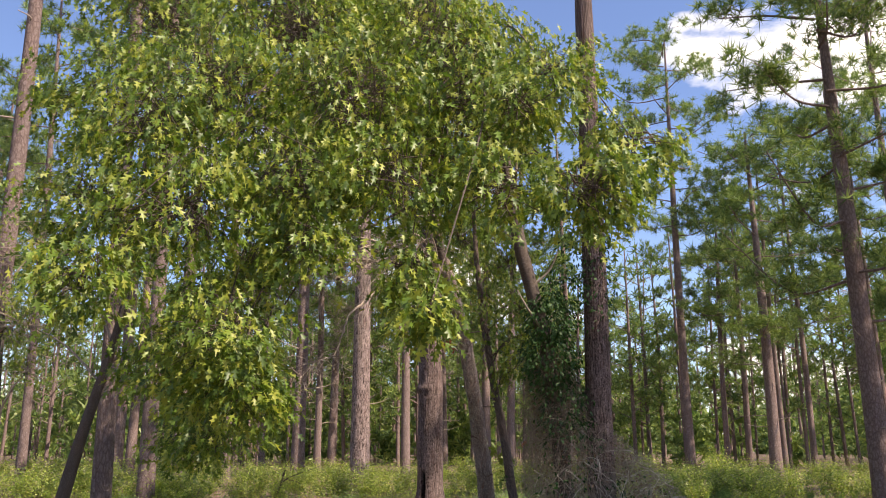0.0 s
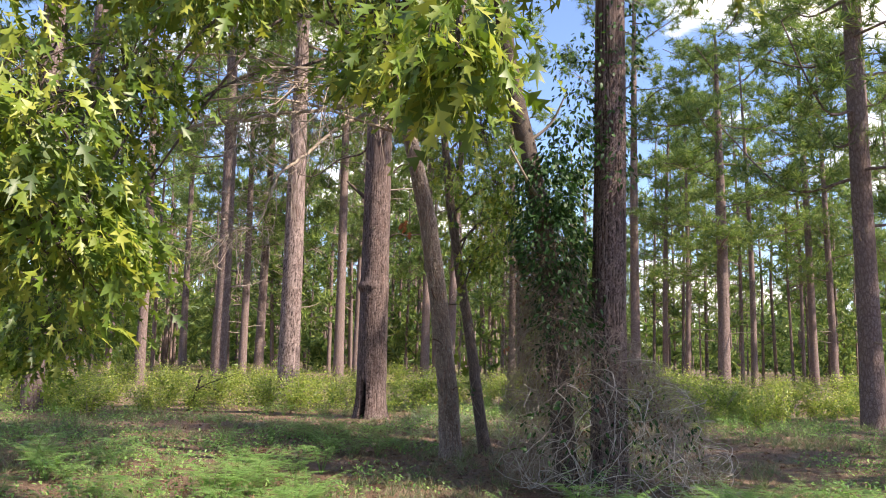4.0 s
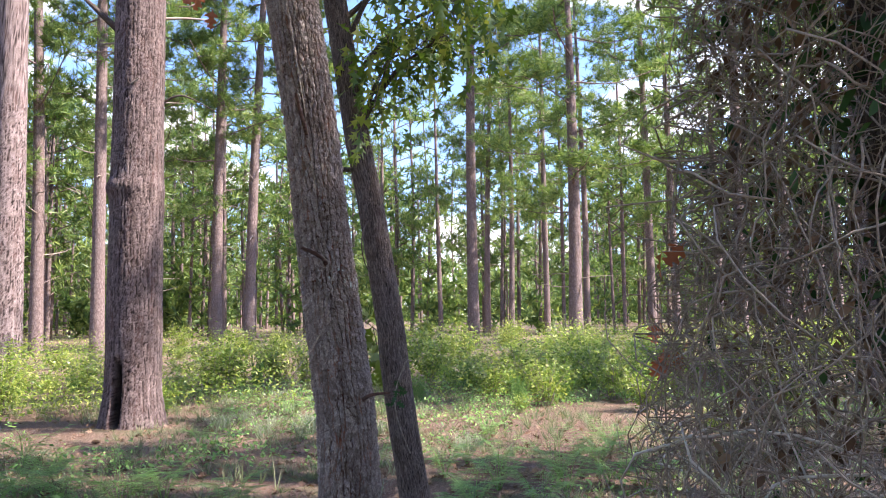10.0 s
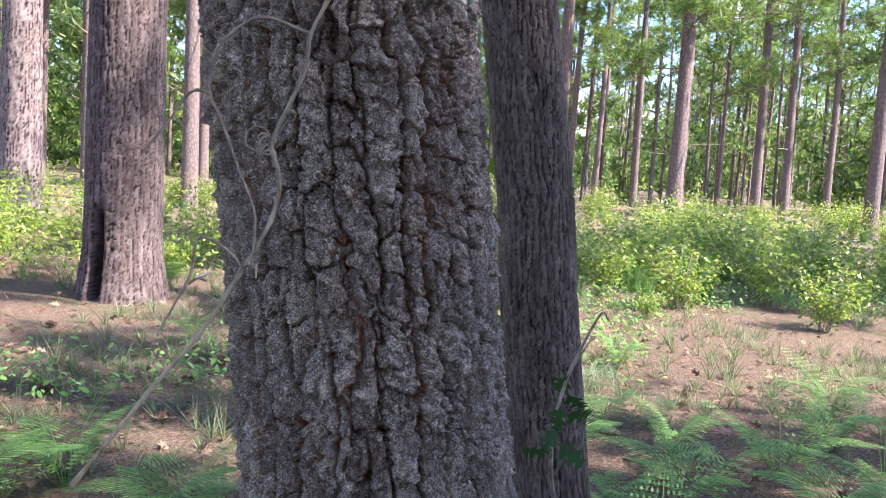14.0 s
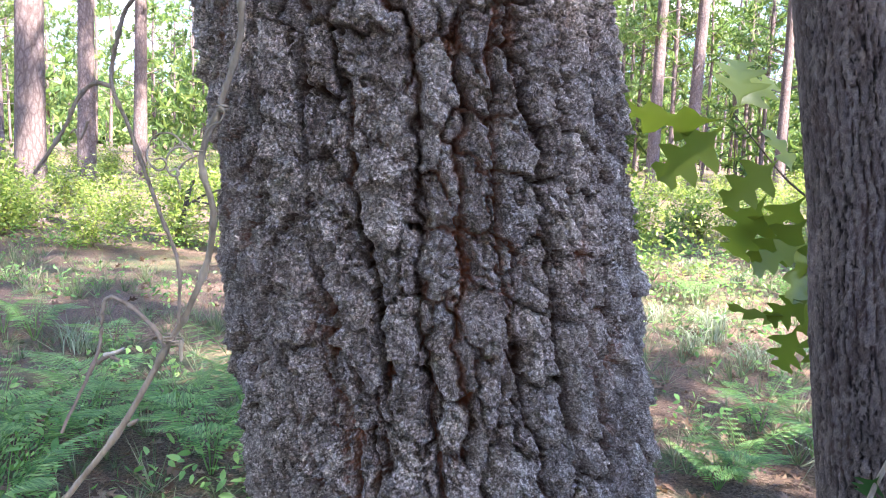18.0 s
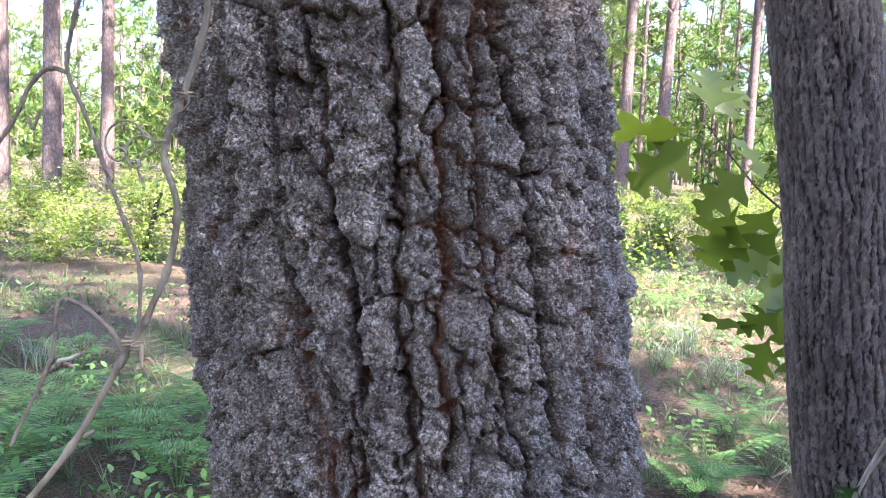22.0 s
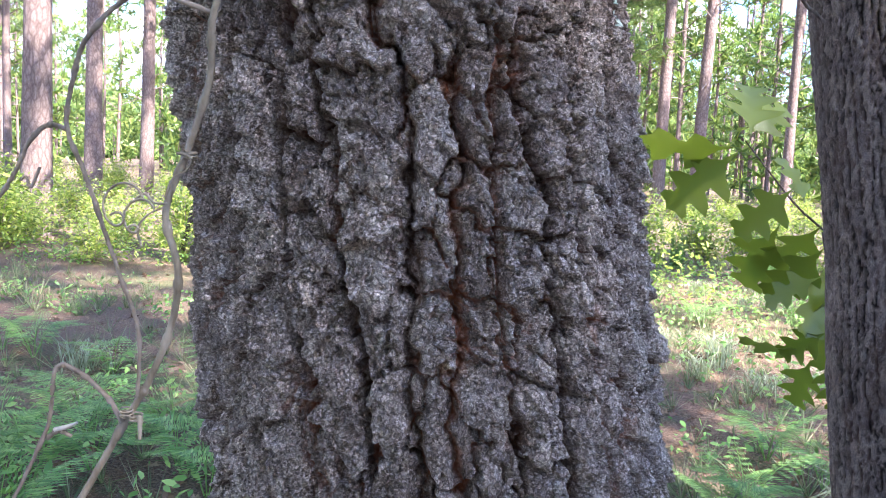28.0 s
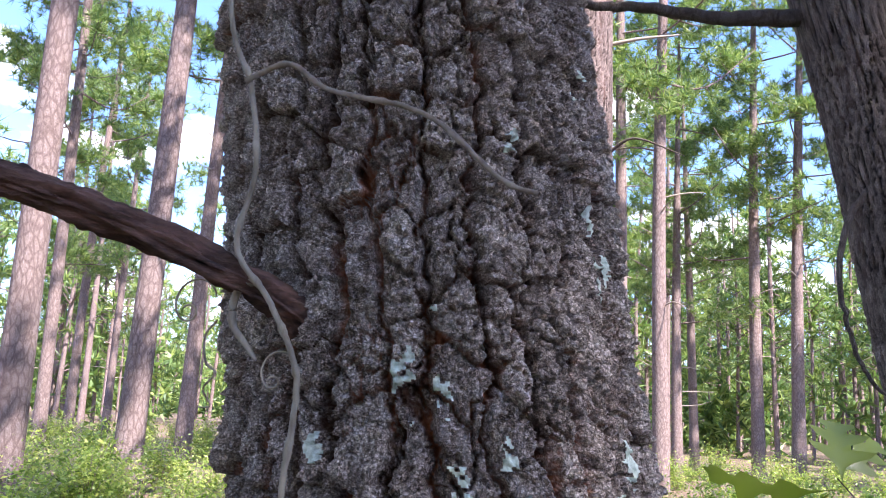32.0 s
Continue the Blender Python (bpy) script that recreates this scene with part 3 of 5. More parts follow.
def make_oak():
    oak = thing("oak_tree", "mature oak with dark grey furrowed bark and broad leafy crown", "tree")
    zs = np.concatenate([np.arange(-0.1, 0.8, 0.008), np.arange(0.8, 0.98, 0.003), np.arange(0.98, 1.99, 0.00125), np.arange(1.99, 3.2, 0.006), np.arange(3.2, 5.0, 0.016)])
    front = np.arange(-np.pi / 2 - 1.5, -np.pi / 2 + 1.5, 0.0092)
    back = np.arange(-np.pi / 2 + 1.5, 1.5 * np.pi - 1.5, 0.05)
    me, grid, h = bark_trunk("trunk", OAK_AXIS, OAK_RADII, zs, np.concatenate([front, back]), 0.0285, 0.036, 0.0135, 3, M_OAK_BARK, oak_flare, oak_relief)
    part("trunk", me, oak, "dark grey furrowed bark")
    # lichen crusts on the plate tops
    r = np.random.default_rng(5)
    spots = [(0.706, 1.562, 0.017), (0.724, 1.562, 0.011), (0.73, 1.523, 0.011), (0.761, 1.505, 0.013), (0.78, 1.502, 0.012), (0.79, 1.512, 0.014), (0.806, 1.479, 0.015), (0.753, 1.534, 0.009), (0.668, 1.534, 0.009),
             (0.80, 1.532, 0.011), (0.778, 1.632, 0.013), (0.746, 1.686, 0.009), (0.764, 1.733, 0.014), (0.78, 1.656, 0.009), (0.783, 1.617, 0.010), (0.767, 1.617, 0.008), (0.74, 1.60, 0.008), (0.715, 1.60, 0.007), (0.827, 1.27, 0.006), (0.69, 1.585, 0.007)]
    cols = len(front)
    for x, z, size in spots:
        x, _, z = off_trunk(x, 0, z)
        size *= 1.15
        i0 = int(np.argmin(abs(zs - z)))
        j0 = int(np.argmin(abs(grid[i0, :len(front), 0] - x)))
        a = x * 9
        k = int(size / 0.00125 * 1.8)
        i, j = np.meshgrid(np.arange(max(0, i0 - k), i0 + k), np.arange(max(0, j0 - k), min(cols - 1, j0 + k)), indexing="ij")
        du, dv = (j - j0) * 0.00128, (i - i0) * 0.00125
        edge = np.hypot(du * 1.3, dv * 0.8) / size + 1.5 * (fbm(du * 130 + z * 50, dv * 130 + a * 40, 77, 5) - 0.45)
        hh = h[i, j]
        sel = (edge < 0.75) & (hh > np.percentile(hh, 35))
        if sel.sum() < 8:
            continue
        p = grid[i, j]
        axis = np.stack([np.interp(p[..., 2], [q[2] for q in OAK_AXIS], [q[0] for q in OAK_AXIS]), np.interp(p[..., 2], [q[2] for q in OAK_AXIS], [q[1] for q in OAK_AXIS]), p[..., 2]], -1)
        n = (p - axis) / np.linalg.norm(p - axis, axis=-1, keepdims=True)
        top, low = p + n * 0.0009, p - n * 0.001
        rows, cc = i.shape
        idx = np.arange(rows * cc).reshape(rows, cc)
        q = sel[:-1, :-1] & sel[1:, :-1] & sel[:-1, 1:] & sel[1:, 1:]
        f = np.stack([idx[:-1, :-1][q], idx[:-1, 1:][q], idx[1:, 1:][q], idx[1:, :-1][q]], -1)
        if len(f) < 6:
            continue
        used, inv = np.unique(f, return_inverse=True)
        f = inv.reshape(-1, 4)
        v = np.vstack([top.reshape(-1, 3)[used], low.reshape(-1, 3)[used]])
        part("lichen_patch", raw_mesh("lichen_patch", v, [np.vstack([f, f[:, ::-1] + len(used)])], M_LICHEN), oak, "pale grey-green lichen crust")
    # broken dead branch
    s = Soup()
    line = smooth_line([off_trunk(*q) for q in ((0.672, 15.35, 1.577), (0.655, 15.315, 1.592), (0.634, 15.285, 1.609), (0.591, 15.235, 1.630), (0.566, 15.21, 1.637), (0.53, 15.175, 1.645))], 130)
    line = line + 0.0012 * np.stack([fbm(np.arange(130) * 0.12 + q, np.zeros(130), 60 + q, 3) - 0.45 for q in range(3)], 1)
    v, f = tube(line, [0.0135, 0.0102, 0.0087, 0.0085, 0.0083, 0.0078], 44)
    a, q = np.tile(np.arange(44), 130) * 2 * np.pi / 44, np.repeat(np.arange(130), 44)
    ridge = np.abs(fbm(np.cos(a) * 3.2 + 9, np.sin(a) * 3.2 + q * 0.035, 12, 4) - 0.47) * 5
    chip = np.floor(fbm(np.cos(a) * 1.6 + 30, np.sin(a) * 1.6 + q * 0.09, 15, 3) * 6) / 6 - 0.5
    w = 1 + 0.7 * (np.clip(ridge, 0, 1) - 0.55) + 0.9 * chip
    axis = np.repeat(line, 44, 0)
    v = axis + (v - axis) * w[:, None]
    s.add(v, f)
    s.add(np.vstack([v[-44:], line[-1:] + (line[-1] - line[-2]) * 0.8]), np.array([(i, (i + 1) % 44, 44) for i in range(44)]))
    part("dead_branch", s.mesh("dead_branch", M_STUB, True), oak, "broken rotten branch stub, dark brown")
    for a, b, c in (((0.84, 15.42, 0.955), (0.865, 15.30, 1.001), (0.92, 15.17, 1.02)), ((0.57, 15.36, 2.25), (0.52, 15.26, 2.33), (0.49, 15.2, 2.40))):
        s = Soup()
        s.add(*tube(smooth_line([a, b, c], 12), [0.012, 0.008, 0.006], 7))
        part("branch_stub", s.mesh("branch_stub", M_STUB, True), oak)
    # limbs and crown
    crowns = [(-1.95, 7.2, 2.45, 0.6), (-2.4, 7.3, 3.6, 0.8), (-1.5, 7.7, 4.05, 0.8), (-0.3, 7.5, 3.05, 0.4), (-0.45, 7.7, 4.0, 0.75), (0.55, 7.5, 3.9, 0.6),
              (1.35, 7.2, 3.75, 0.5), (-1.0, 8.2, 5.1, 0.95), (0.3, 8.6, 5.3, 0.85), (-2.5, 8.4, 5.3, 1.05), (-3.5, 8.0, 3.9, 0.75), (1.0, 11.4, 7.0, 0.9),
              (-1.0, 12.6, 7.2, 1.5), (-3.2, 12.6, 6.6, 1.1), (0.2, 15.0, 8.2, 1.5), (-2.0, 15.3, 7.6, 1.3), (1.9, 7.6, 4.4, 0.4), (-3.0, 6.8, 2.9, 0.5),
              (-2.2, 11.0, 7.4, 1.3), (-0.2, 11.2, 7.4, 1.2), (-3.9, 9.2, 5.6, 0.95), (-2.9, 7.7, 4.6, 0.75), (-1.25, 7.4, 3.3, 0.45), (-1.75, 7.3, 1.9, 0.35), (-1.6, 12.2, 5.9, 1.0),
              (-2.05, 7.5, 2.1, 0.5), (-0.1, 6.2, 2.45, 0.16), (0.8, 7.7, 4.8, 0.5), (1.2, 8.2, 5.4, 0.5), (1.6, 7.5, 3.9, 0.35),
              (-2.2, 11.2, 8.4, 1.5), (-1.6, 12.2, 9.3, 1.5), (-3.2, 10.2, 8.8, 1.4),
              (-2.95, 10.7, 2.35, 0.6), (-3.1, 10.9, 3.3, 0.7), (-2.8, 10.1, 1.65, 0.45), (-3.3, 11.0, 1.6, 0.5), (-2.6, 10.9, 3.9, 0.55), (-3.6, 10.6, 2.6, 0.6),
              # first three leaf clusters added to shade the hanging lobes at left
              (-0.7, 9.5, 5.4, 0.9), (-1.3, 9.9, 4.8, 0.7), (0.1, 9.1, 6.2, 0.9), (-1.9, 10.2, 4.6, 0.6), (-3.5, 9.5, 6.8, 1.1), (-1.8, 9.3, 6.5, 1.0), (-0.2, 9.5, 6.7, 0.9)]
    fork = np.array((0.07, 15.40, 4.9))
    s = Soup()
    s.add(*tube(smooth_line([fork - (0, 0, 0.1), (-0.15, 15.2, 5.9), (-0.1, 15.1, 7.0), (0.1, 15.0, 8.2)], 14), [0.10, 0.07, 0.04, 0.015], 9))
    part("leader", s.mesh("leader", M_OAK_SMALL, True), oak)
    for k, (x, y, z, rad) in enumerate(crowns):
        c = np.array((x, y, z))
        s, lv = Soup(), Soup()
        root = fork + np.array((-0.15, -0.15, r.uniform(0.9, 2.1)))
        mid = (root + c) / 2 + np.array((0, 0, 1.3)) + r.normal(0, 0.4, 3)
        s.add(*tube(smooth_line([root, (root + mid) / 2 + r.normal(0, 0.24, 3), mid, (mid + c) / 2 + (0, 0, 0.5) + r.normal(0, 0.22, 3), c], 26), [0.03, 0.018, 0.006], 6))
        n = int(66 * rad ** 2 + 18)
        d = r.normal(size=(n, 3))
        d /= np.linalg.norm(d, axis=1, keepdims=True)
        tips = c + d * rad * r.uniform(0.45, 1.0, (n, 1)) * np.array((1.15, 0.9, 0.85))
        for tip in tips:
            bend = c + (tip - c) * 0.5 + r.normal(0, 0.16 * rad, 3) + (0, 0, 0.08)
            s.add(*tube(smooth_line([c + r.normal(0, 0.22 * rad, 3), bend, tip], 6), [0.006, 0.0025], 4))
        m = r.integers(15, 26, n)
        places = np.repeat(tips, m, 0) + r.normal(0, 0.10, (m.sum(), 3))
        scatter_leaves(lv, LEAF_ROUGH, places, 0.155, r, 0.85, np.repeat(tips - c, m, 0))
        limb = part("limb", s.mesh("limb", M_OAK_SMALL, True), oak)
        part("foliage", lv.mesh("foliage", M_OAK_LEAF), limb, "glossy lobed green leaves, some yellowing", "stuff")
    # two long bare limbs low on the stem, grey with lichen, twigs hanging from them
    for pts, rad, n in (([(0.15, 15.42, 4.66), (-0.178, 15.2, 4.87), (-0.534, 14.9, 4.82), (-0.96, 14.5, 4.449), (-1.259, 14.1, 4.017), (-1.525, 13.7, 3.686), (-1.627, 13.4, 3.253), (-1.735, 13.2, 2.907), (-1.921, 12.9, 2.806), (-2.128, 12.6, 2.564)], [0.045, 0.032, 0.022, 0.016, 0.010, 0.005], 70),
                        ([(0.12, 15.42, 4.75), (-0.317, 15.3, 5.116), (-0.86, 15.0, 4.948), (-1.67, 14.6, 4.702), (-2.4, 13.8, 4.3), (-3.0, 12.8, 3.9)], [0.05, 0.034, 0.02, 0.008], 60)):
        s = Soup()
        line = smooth_line(pts, 60) + r.normal(0, 0.008, (60, 3))
        s.add(*tube(line, rad, 8))
        for _ in range(n):
            a = line[int(60 * r.uniform(0.3, 1.0) ** 0.8) - 1]
            e = a + r.normal(0, 0.32, 3) + (-0.2, -0.2, -0.2)
            m = (a + e) / 2 + r.normal(0, 0.09, 3)
            s.add(*tube(smooth_line([a, m, e], 7), [0.006, 0.002], 4))
            for _ in range(3):
                f2 = m + (e - m) * r.uniform(0, 1)
                s.add(*tube(smooth_line([f2, f2 + r.normal(0, 0.07, 3), f2 + r.normal(0, 0.14, 3) + (0, 0, -0.06)], 5), [0.0028, 0.0014], 3))
        part("dead_limb", s.mesh("dead_limb", M_TWIG, True), oak, "bare grey limb with fine dead twigs")
    # bare dead twigs under the crown
    for x, y, z in ((-1.5, 10.5, 3.9), (-2.6, 11.0, 4.2), (-0.8, 11.5, 4.4), (-3.4, 11.5, 3.6), (-0.4, 14.2, 5.0)):
        s = Soup()
        c = np.array((x, y, z))
        s.add(*tube(smooth_line([fork + (-0.1, -0.05, -0.2), (fork + c) / 2 + (0, 0, 0.3), c], 16), [0.022, 0.014, 0.006], 6))
        for _ in range(40):
            a = c + (fork - c) * r.uniform(0, 0.6)
            e = a + r.normal(0, 0.45, 3) + (-0.25, -0.3, -0.25)
            s.add(*tube(smooth_line([a, (a + e) / 2 + r.normal(0, 0.12, 3), e], 6), [0.007, 0.0025], 4))
        part("dead_limb", s.mesh("dead_limb", M_TWIG, True), oak, "bare grey dead branch")
    return oak


make_oak()


def make_climber():
    """The bare woody climber on the oak: knotted stems, side shoots, curled tendrils."""
    vine = thing("woody_climber", "bare knotted vine stem climbing the oak trunk", "vine", at=(0.5, 15.34, 0.9))
    base = Vector(vine.location)
    lower = [(0.50, 1.12), (0.553, 1.191), (0.586, 1.233), (0.613, 1.279), (0.623, 1.296), (0.634, 1.322), (0.637, 1.347), (0.631, 1.371), (0.641, 1.398), (0.652, 1.427), (0.655, 1.452), (0.672, 1.493), (0.668, 1.516)]
    upper = [(0.668, 1.516), (0.672, 1.558), (0.667, 1.577), (0.654, 1.599), (0.636, 1.623), (0.642, 1.658), (0.635, 1.70), (0.619, 1.745), (0.60, 1.9), (0.56, 2.2), (0.46, 2.8)]
    shoots = [[(0.613, 1.279), (0.605, 1.29), (0.59, 1.3), (0.58, 1.299), (0.576, 1.273), (0.555, 1.23)], [(0.655, 1.452), (0.62, 1.46), (0.596, 1.443), (0.588, 1.422), (0.586, 1.404), (0.595, 1.384), (0.61, 1.346), (0.62, 1.32), (0.62, 1.291)],
              [(0.586, 1.404), (0.576, 1.405), (0.567, 1.397), (0.559, 1.382), (0.543, 1.361)], [(0.636, 1.70), (0.658, 1.706), (0.679, 1.692), (0.725, 1.677), (0.759, 1.647), (0.775, 1.64)], [(0.576, 1.268), (0.582, 1.272), (0.588, 1.27)]]

    def stem(name, pts, thick, depth, mat=M_VINE_WOOD):
        line = smooth_line([off_trunk(x, depth or np.interp(z, [1.40, 1.53], [15.295, 15.278]), z) for x, z in pts], 16 * len(pts)) - np.array(base)
        rad = np.full(len(line), thick) * np.linspace(1, 0.75, len(line))
        for k in range(len(pts)):
            rad[max(0, k * 16 - 1):k * 16 + 2] *= 1.35
        s = Soup()
        s.add(*tube(line + rng.normal(0, 0.00012, line.shape), rad, 9))
        return part(name, s.mesh(name, mat, True), vine)

    stem("main_stem", lower + upper[1:], 0.0019, None)
    for p in shoots:
        stem("side_shoot", p, 0.0013 if p[0][1] < 1.6 else 0.0015, 15.293 if p[0][1] < 1.6 else 15.272, M_TWIG_DARK)
    for x, z, a in ((0.633, 1.372, 0.008), (0.628, 1.376, 0.011), (0.625, 1.60, 0.013), (0.668, 1.57, 0.010)):
        x, y, z = off_trunk(x, 15.283, z)
        t = np.linspace(0, 2.6 * np.pi, 50)
        rad = a * (1 - t / 11)
        s = Soup()
        s.add(*tube(np.stack([x - base.x - a + rad * np.cos(t), y - base.y - t * 0.001, z - base.z - t * 0.0012 + rad * np.sin(t)], 1), 0.0006, 5))
        part("tendril", s.mesh("tendril", M_VINE_WOOD, True), vine)
    # short spurs, curled tendrils and the rings of dry tendril about the stems
    for name, pts, thick, mat, y in (("spur", [(0.581, 1.257), (0.588, 1.259), (0.594, 1.262)], 0.0012, M_STEM_PALE, 15.344), ("spur", [(0.596, 1.217), (0.602, 1.221)], 0.0014, M_VINE_WOOD, 15.344), ("spur", [(0.630, 1.270), (0.630, 1.258)], 0.0012, M_VINE_WOOD, 15.342),
                                     ("tendril", [(0.627, 1.376), (0.632, 1.379), (0.637, 1.375), (0.644, 1.375)], 0.0007, M_VINE_WOOD, 15.341), ("tendril", [(0.631, 1.354), (0.629, 1.362), (0.634, 1.369), (0.642, 1.373)], 0.0006, M_VINE_WOOD, 15.340),
                                     ("tendril", [(0.650, 1.399), (0.657, 1.397), (0.655, 1.391), (0.648, 1.387), (0.644, 1.378)], 0.0006, M_VINE_WOOD, 15.338), ("tendril", [(0.573, 1.389), (0.568, 1.379), (0.565, 1.384), (0.562, 1.382)], 0.0008, M_TWIG_DARK, 15.344),
                                     ("tendril", [(0.655, 1.643), (0.644, 1.638), (0.642, 1.622), (0.651, 1.610), (0.658, 1.602)], 0.0022, M_VINE_WOOD, 15.335), ("tendril", [(0.643, 1.620), (0.637, 1.612), (0.639, 1.599), (0.645, 1.594), (0.639, 1.586), (0.644, 1.578), (0.637, 1.577)], 0.0006, M_TWIG_DARK, 15.32)):
        s = Soup()
        line = smooth_line([(x - base.x, y - base.y, z - base.z) for x, z in pts], 10 * len(pts))
        s.add(*tube(line, [thick, thick, thick * 0.55], 7))
        part(name, s.mesh(name, mat, True), vine)
    for x, z in ((0.6265, 1.268), (0.6215, 1.270), (0.6535, 1.398)):
        t = np.linspace(0, 5 * np.pi, 60)
        s = Soup()
        s.add(*tube(np.stack([x - base.x + 0.0030 * np.cos(t), 15.344 - base.y + 0.0030 * np.sin(t), z - base.z + (t - 8) * 0.00028], 1), 0.0006, 5))
        part("tendril_ring", s.mesh("tendril_ring", M_VINE_WOOD, True), vine)


make_climber()


# ---- the second, thinner oak ----
def make_small_oak():
    oak = thing("small_oak", "slender leaning oak with rough dark bark and lobed leaves", "tree")
    axis = [(1.475, 16.35, -0.1), (1.46, 16.35, 0.0), (1.338, 16.35, 0.72), (1.285, 16.35, 1.1), (1.265, 16.35, 1.3), (1.20, 16.36, 1.72), (1.14, 16.37, 2.1), (1.075, 16.38, 2.42), (0.86, 16.42, 3.8), (0.72, 16.5, 5.2), (0.66, 16.6, 6.5)]
    zs = np.concatenate([np.arange(-0.1, 0.8, 0.012), np.arange(0.8, 2.2, 0.005), np.arange(2.2, 6.5, 0.025)])
    me, _, _ = bark_trunk("trunk", axis, [(-0.1, 0.108), (0.4, 0.091), (1.5, 0.084), (4.0, 0.068), (6.5, 0.035)], zs, np.linspace(0, 2 * np.pi, 190, endpoint=False), 0.014, 0.022, 0.0055, 23, M_OAK_GREY, oak_flare)
    part("trunk", me, oak, "rough dark grey bark")
    r = np.random.default_rng(31)
    # low leafy shoot beside the trunk
    def beside(x, y, z):
        return 0.845 + 1.368 * (x - 0.813), 14.957 + 1.368 * (y - 14.957), 1.367 + 1.368 * (z - 1.367)

    shoot = Soup()
    shoot.add(*tube(smooth_line([(1.30, 16.40, 1.10), (1.37, 16.75, 1.16)] + [beside(x, 16.45, z) for x, z in ((1.198, 1.284), (1.125, 1.347), (1.075, 1.403), (1.029, 1.458))], 20), [0.005, 0.003, 0.0015], 6))
    shoot.add(*tube(smooth_line([beside(1.164, 16.450, 1.311), beside(1.183, 16.450, 1.215), beside(1.184, 16.450, 1.107)], 12), [0.003, 0.0012], 6))
    branch = part("leafy_shoot", shoot.mesh("leafy_shoot", M_OAK_SMALL, True), oak)
    # leaf stalk place, which way the leaf points in the plane of the shoot, length
    for x, z, turn, size in ((1.02, 1.455, 76.0, 0.134), (1.02, 1.46, 60.0, 0.11), (1.017, 1.446, 197.0, 0.179), (1.017, 1.441, 226.0, 0.148), (1.091, 1.385, 224.0, 0.112), (1.11, 1.367, 10.0, 0.069), (1.139, 1.332, 232.0, 0.125), (1.151, 1.296, 236.0, 0.123), (1.162, 1.269, 256.0, 0.128), (1.16, 1.119, 200.0, 0.113), (1.152, 1.109, 250.0, 0.102), (1.177, 1.121, 281.0, 0.096), (1.158, 1.223, 311.0, 0.081), (1.079, 1.329, 244.0, 0.152),
                             (1.14, 1.25, 205.0, 0.09), (1.17, 1.20, 262.0, 0.10), (1.12, 1.35, 95.0, 0.08), (1.165, 1.16, 225.0, 0.09), (1.19, 1.29, 330.0, 0.08)):
        v, f = LEAF_FINE
        m = Matrix.Translation(beside(x, 16.42 - r.uniform(0, 0.10), z)) @ pose(0, 0, 0, 90 + r.uniform(-45, 45), 0, r.uniform(-45, 45)) @ pose(0, 0, 0, 0, 0, turn) @ pose(0, 0, 0, r.uniform(-35, 35))
        curl = r.uniform(-0.5, 0.4)
        vv = np.array([(m @ Vector((p + np.array((0, 0, curl * p[0] ** 2 + 0.5 * abs(p[1]) * curl))) * size * 1.4))[:] for p in v])
        part("leaf", raw_mesh("leaf", vv, f, M_SHOOT_LEAF), branch)
    # low sprig at the foot, bare stub of a branch and a hanging twig higher up
    sprig = Soup()
    sprig.add(*tube(smooth_line([(1.36, 16.27, 0.55), (1.23, 16.05, 0.74), (1.171, 15.95, 0.878), (1.188, 15.95, 1.0), (1.243, 15.95, 1.121), (1.262, 15.95, 1.115)], 24), [0.005, 0.0035, 0.0015], 6))
    sprig.add(*tube(smooth_line([(1.20, 15.95, 1.03), (1.222, 15.94, 1.075), (1.228, 15.93, 1.085)], 8), [0.0018, 0.001], 5))
    low = part("low_sprig", sprig.mesh("low_sprig", M_VINE_WOOD, True), oak)
    for x, z, turn, size in ((1.19, 1.02, 240.0, 0.055), (1.185, 0.99, 300.0, 0.06), (1.18, 0.95, 345.0, 0.07), (1.178, 0.93, 250.0, 0.05), (1.174, 0.90, 330.0, 0.06), (1.172, 0.885, 190.0, 0.055), (1.18, 0.97, 265.0, 0.05)):
        m = Matrix.Translation((x, 15.94, z)) @ pose(0, 0, 0, 90 + r.uniform(-40, 40), 0, r.uniform(-40, 40)) @ pose(0, 0, 0, 0, 0, turn)
        part("leaf", raw_mesh("leaf", np.array([(m @ Vector(p * size))[:] for p in LEAF_FINE[0]]), LEAF_FINE[1], M_IVY), low)
    for pts, rad in (([(1.08, 16.37, 2.27), (0.96, 16.33, 2.262), (0.883, 16.3, 2.258), (0.767, 16.25, 2.264), (0.70, 16.2, 2.25), (0.58, 16.12, 2.28)], [0.017, 0.012, 0.008, 0.005]),
                     ([(1.13, 16.33, 1.97), (1.081, 16.28, 1.90), (1.058, 16.25, 1.814), (1.067, 16.25, 1.74), (1.085, 16.25, 1.67), (1.12, 16.25, 1.63)], [0.006, 0.004, 0.0025])):
        b = Soup()
        line = smooth_line(pts, 40)
        b.add(*tube(line + r.normal(0, 0.0012, line.shape), rad, 9))
        part("bare_branch", b.mesh("bare_branch", M_OAK_SMALL, True), oak, "bare dark branch")
    for k, (x, y, z, rad) in enumerate([(1.25, 16.1, 3.5, 0.45), (1.6, 16.4, 4.2, 0.6), (0.9, 16.3, 4.4, 0.55), (1.4, 16.8, 5.2, 0.8), (0.4, 17.0, 5.8, 0.8), (1.2, 16.1, 2.9, 0.28), (1.0, 17.0, 6.8, 1.0), (1.55, 16.2, 3.3, 0.38), (1.45, 16.0, 3.0, 0.25), (1.75, 16.3, 3.7, 0.4)]):
        s, lv = Soup(), Soup()
        c = np.array((x, y, z))
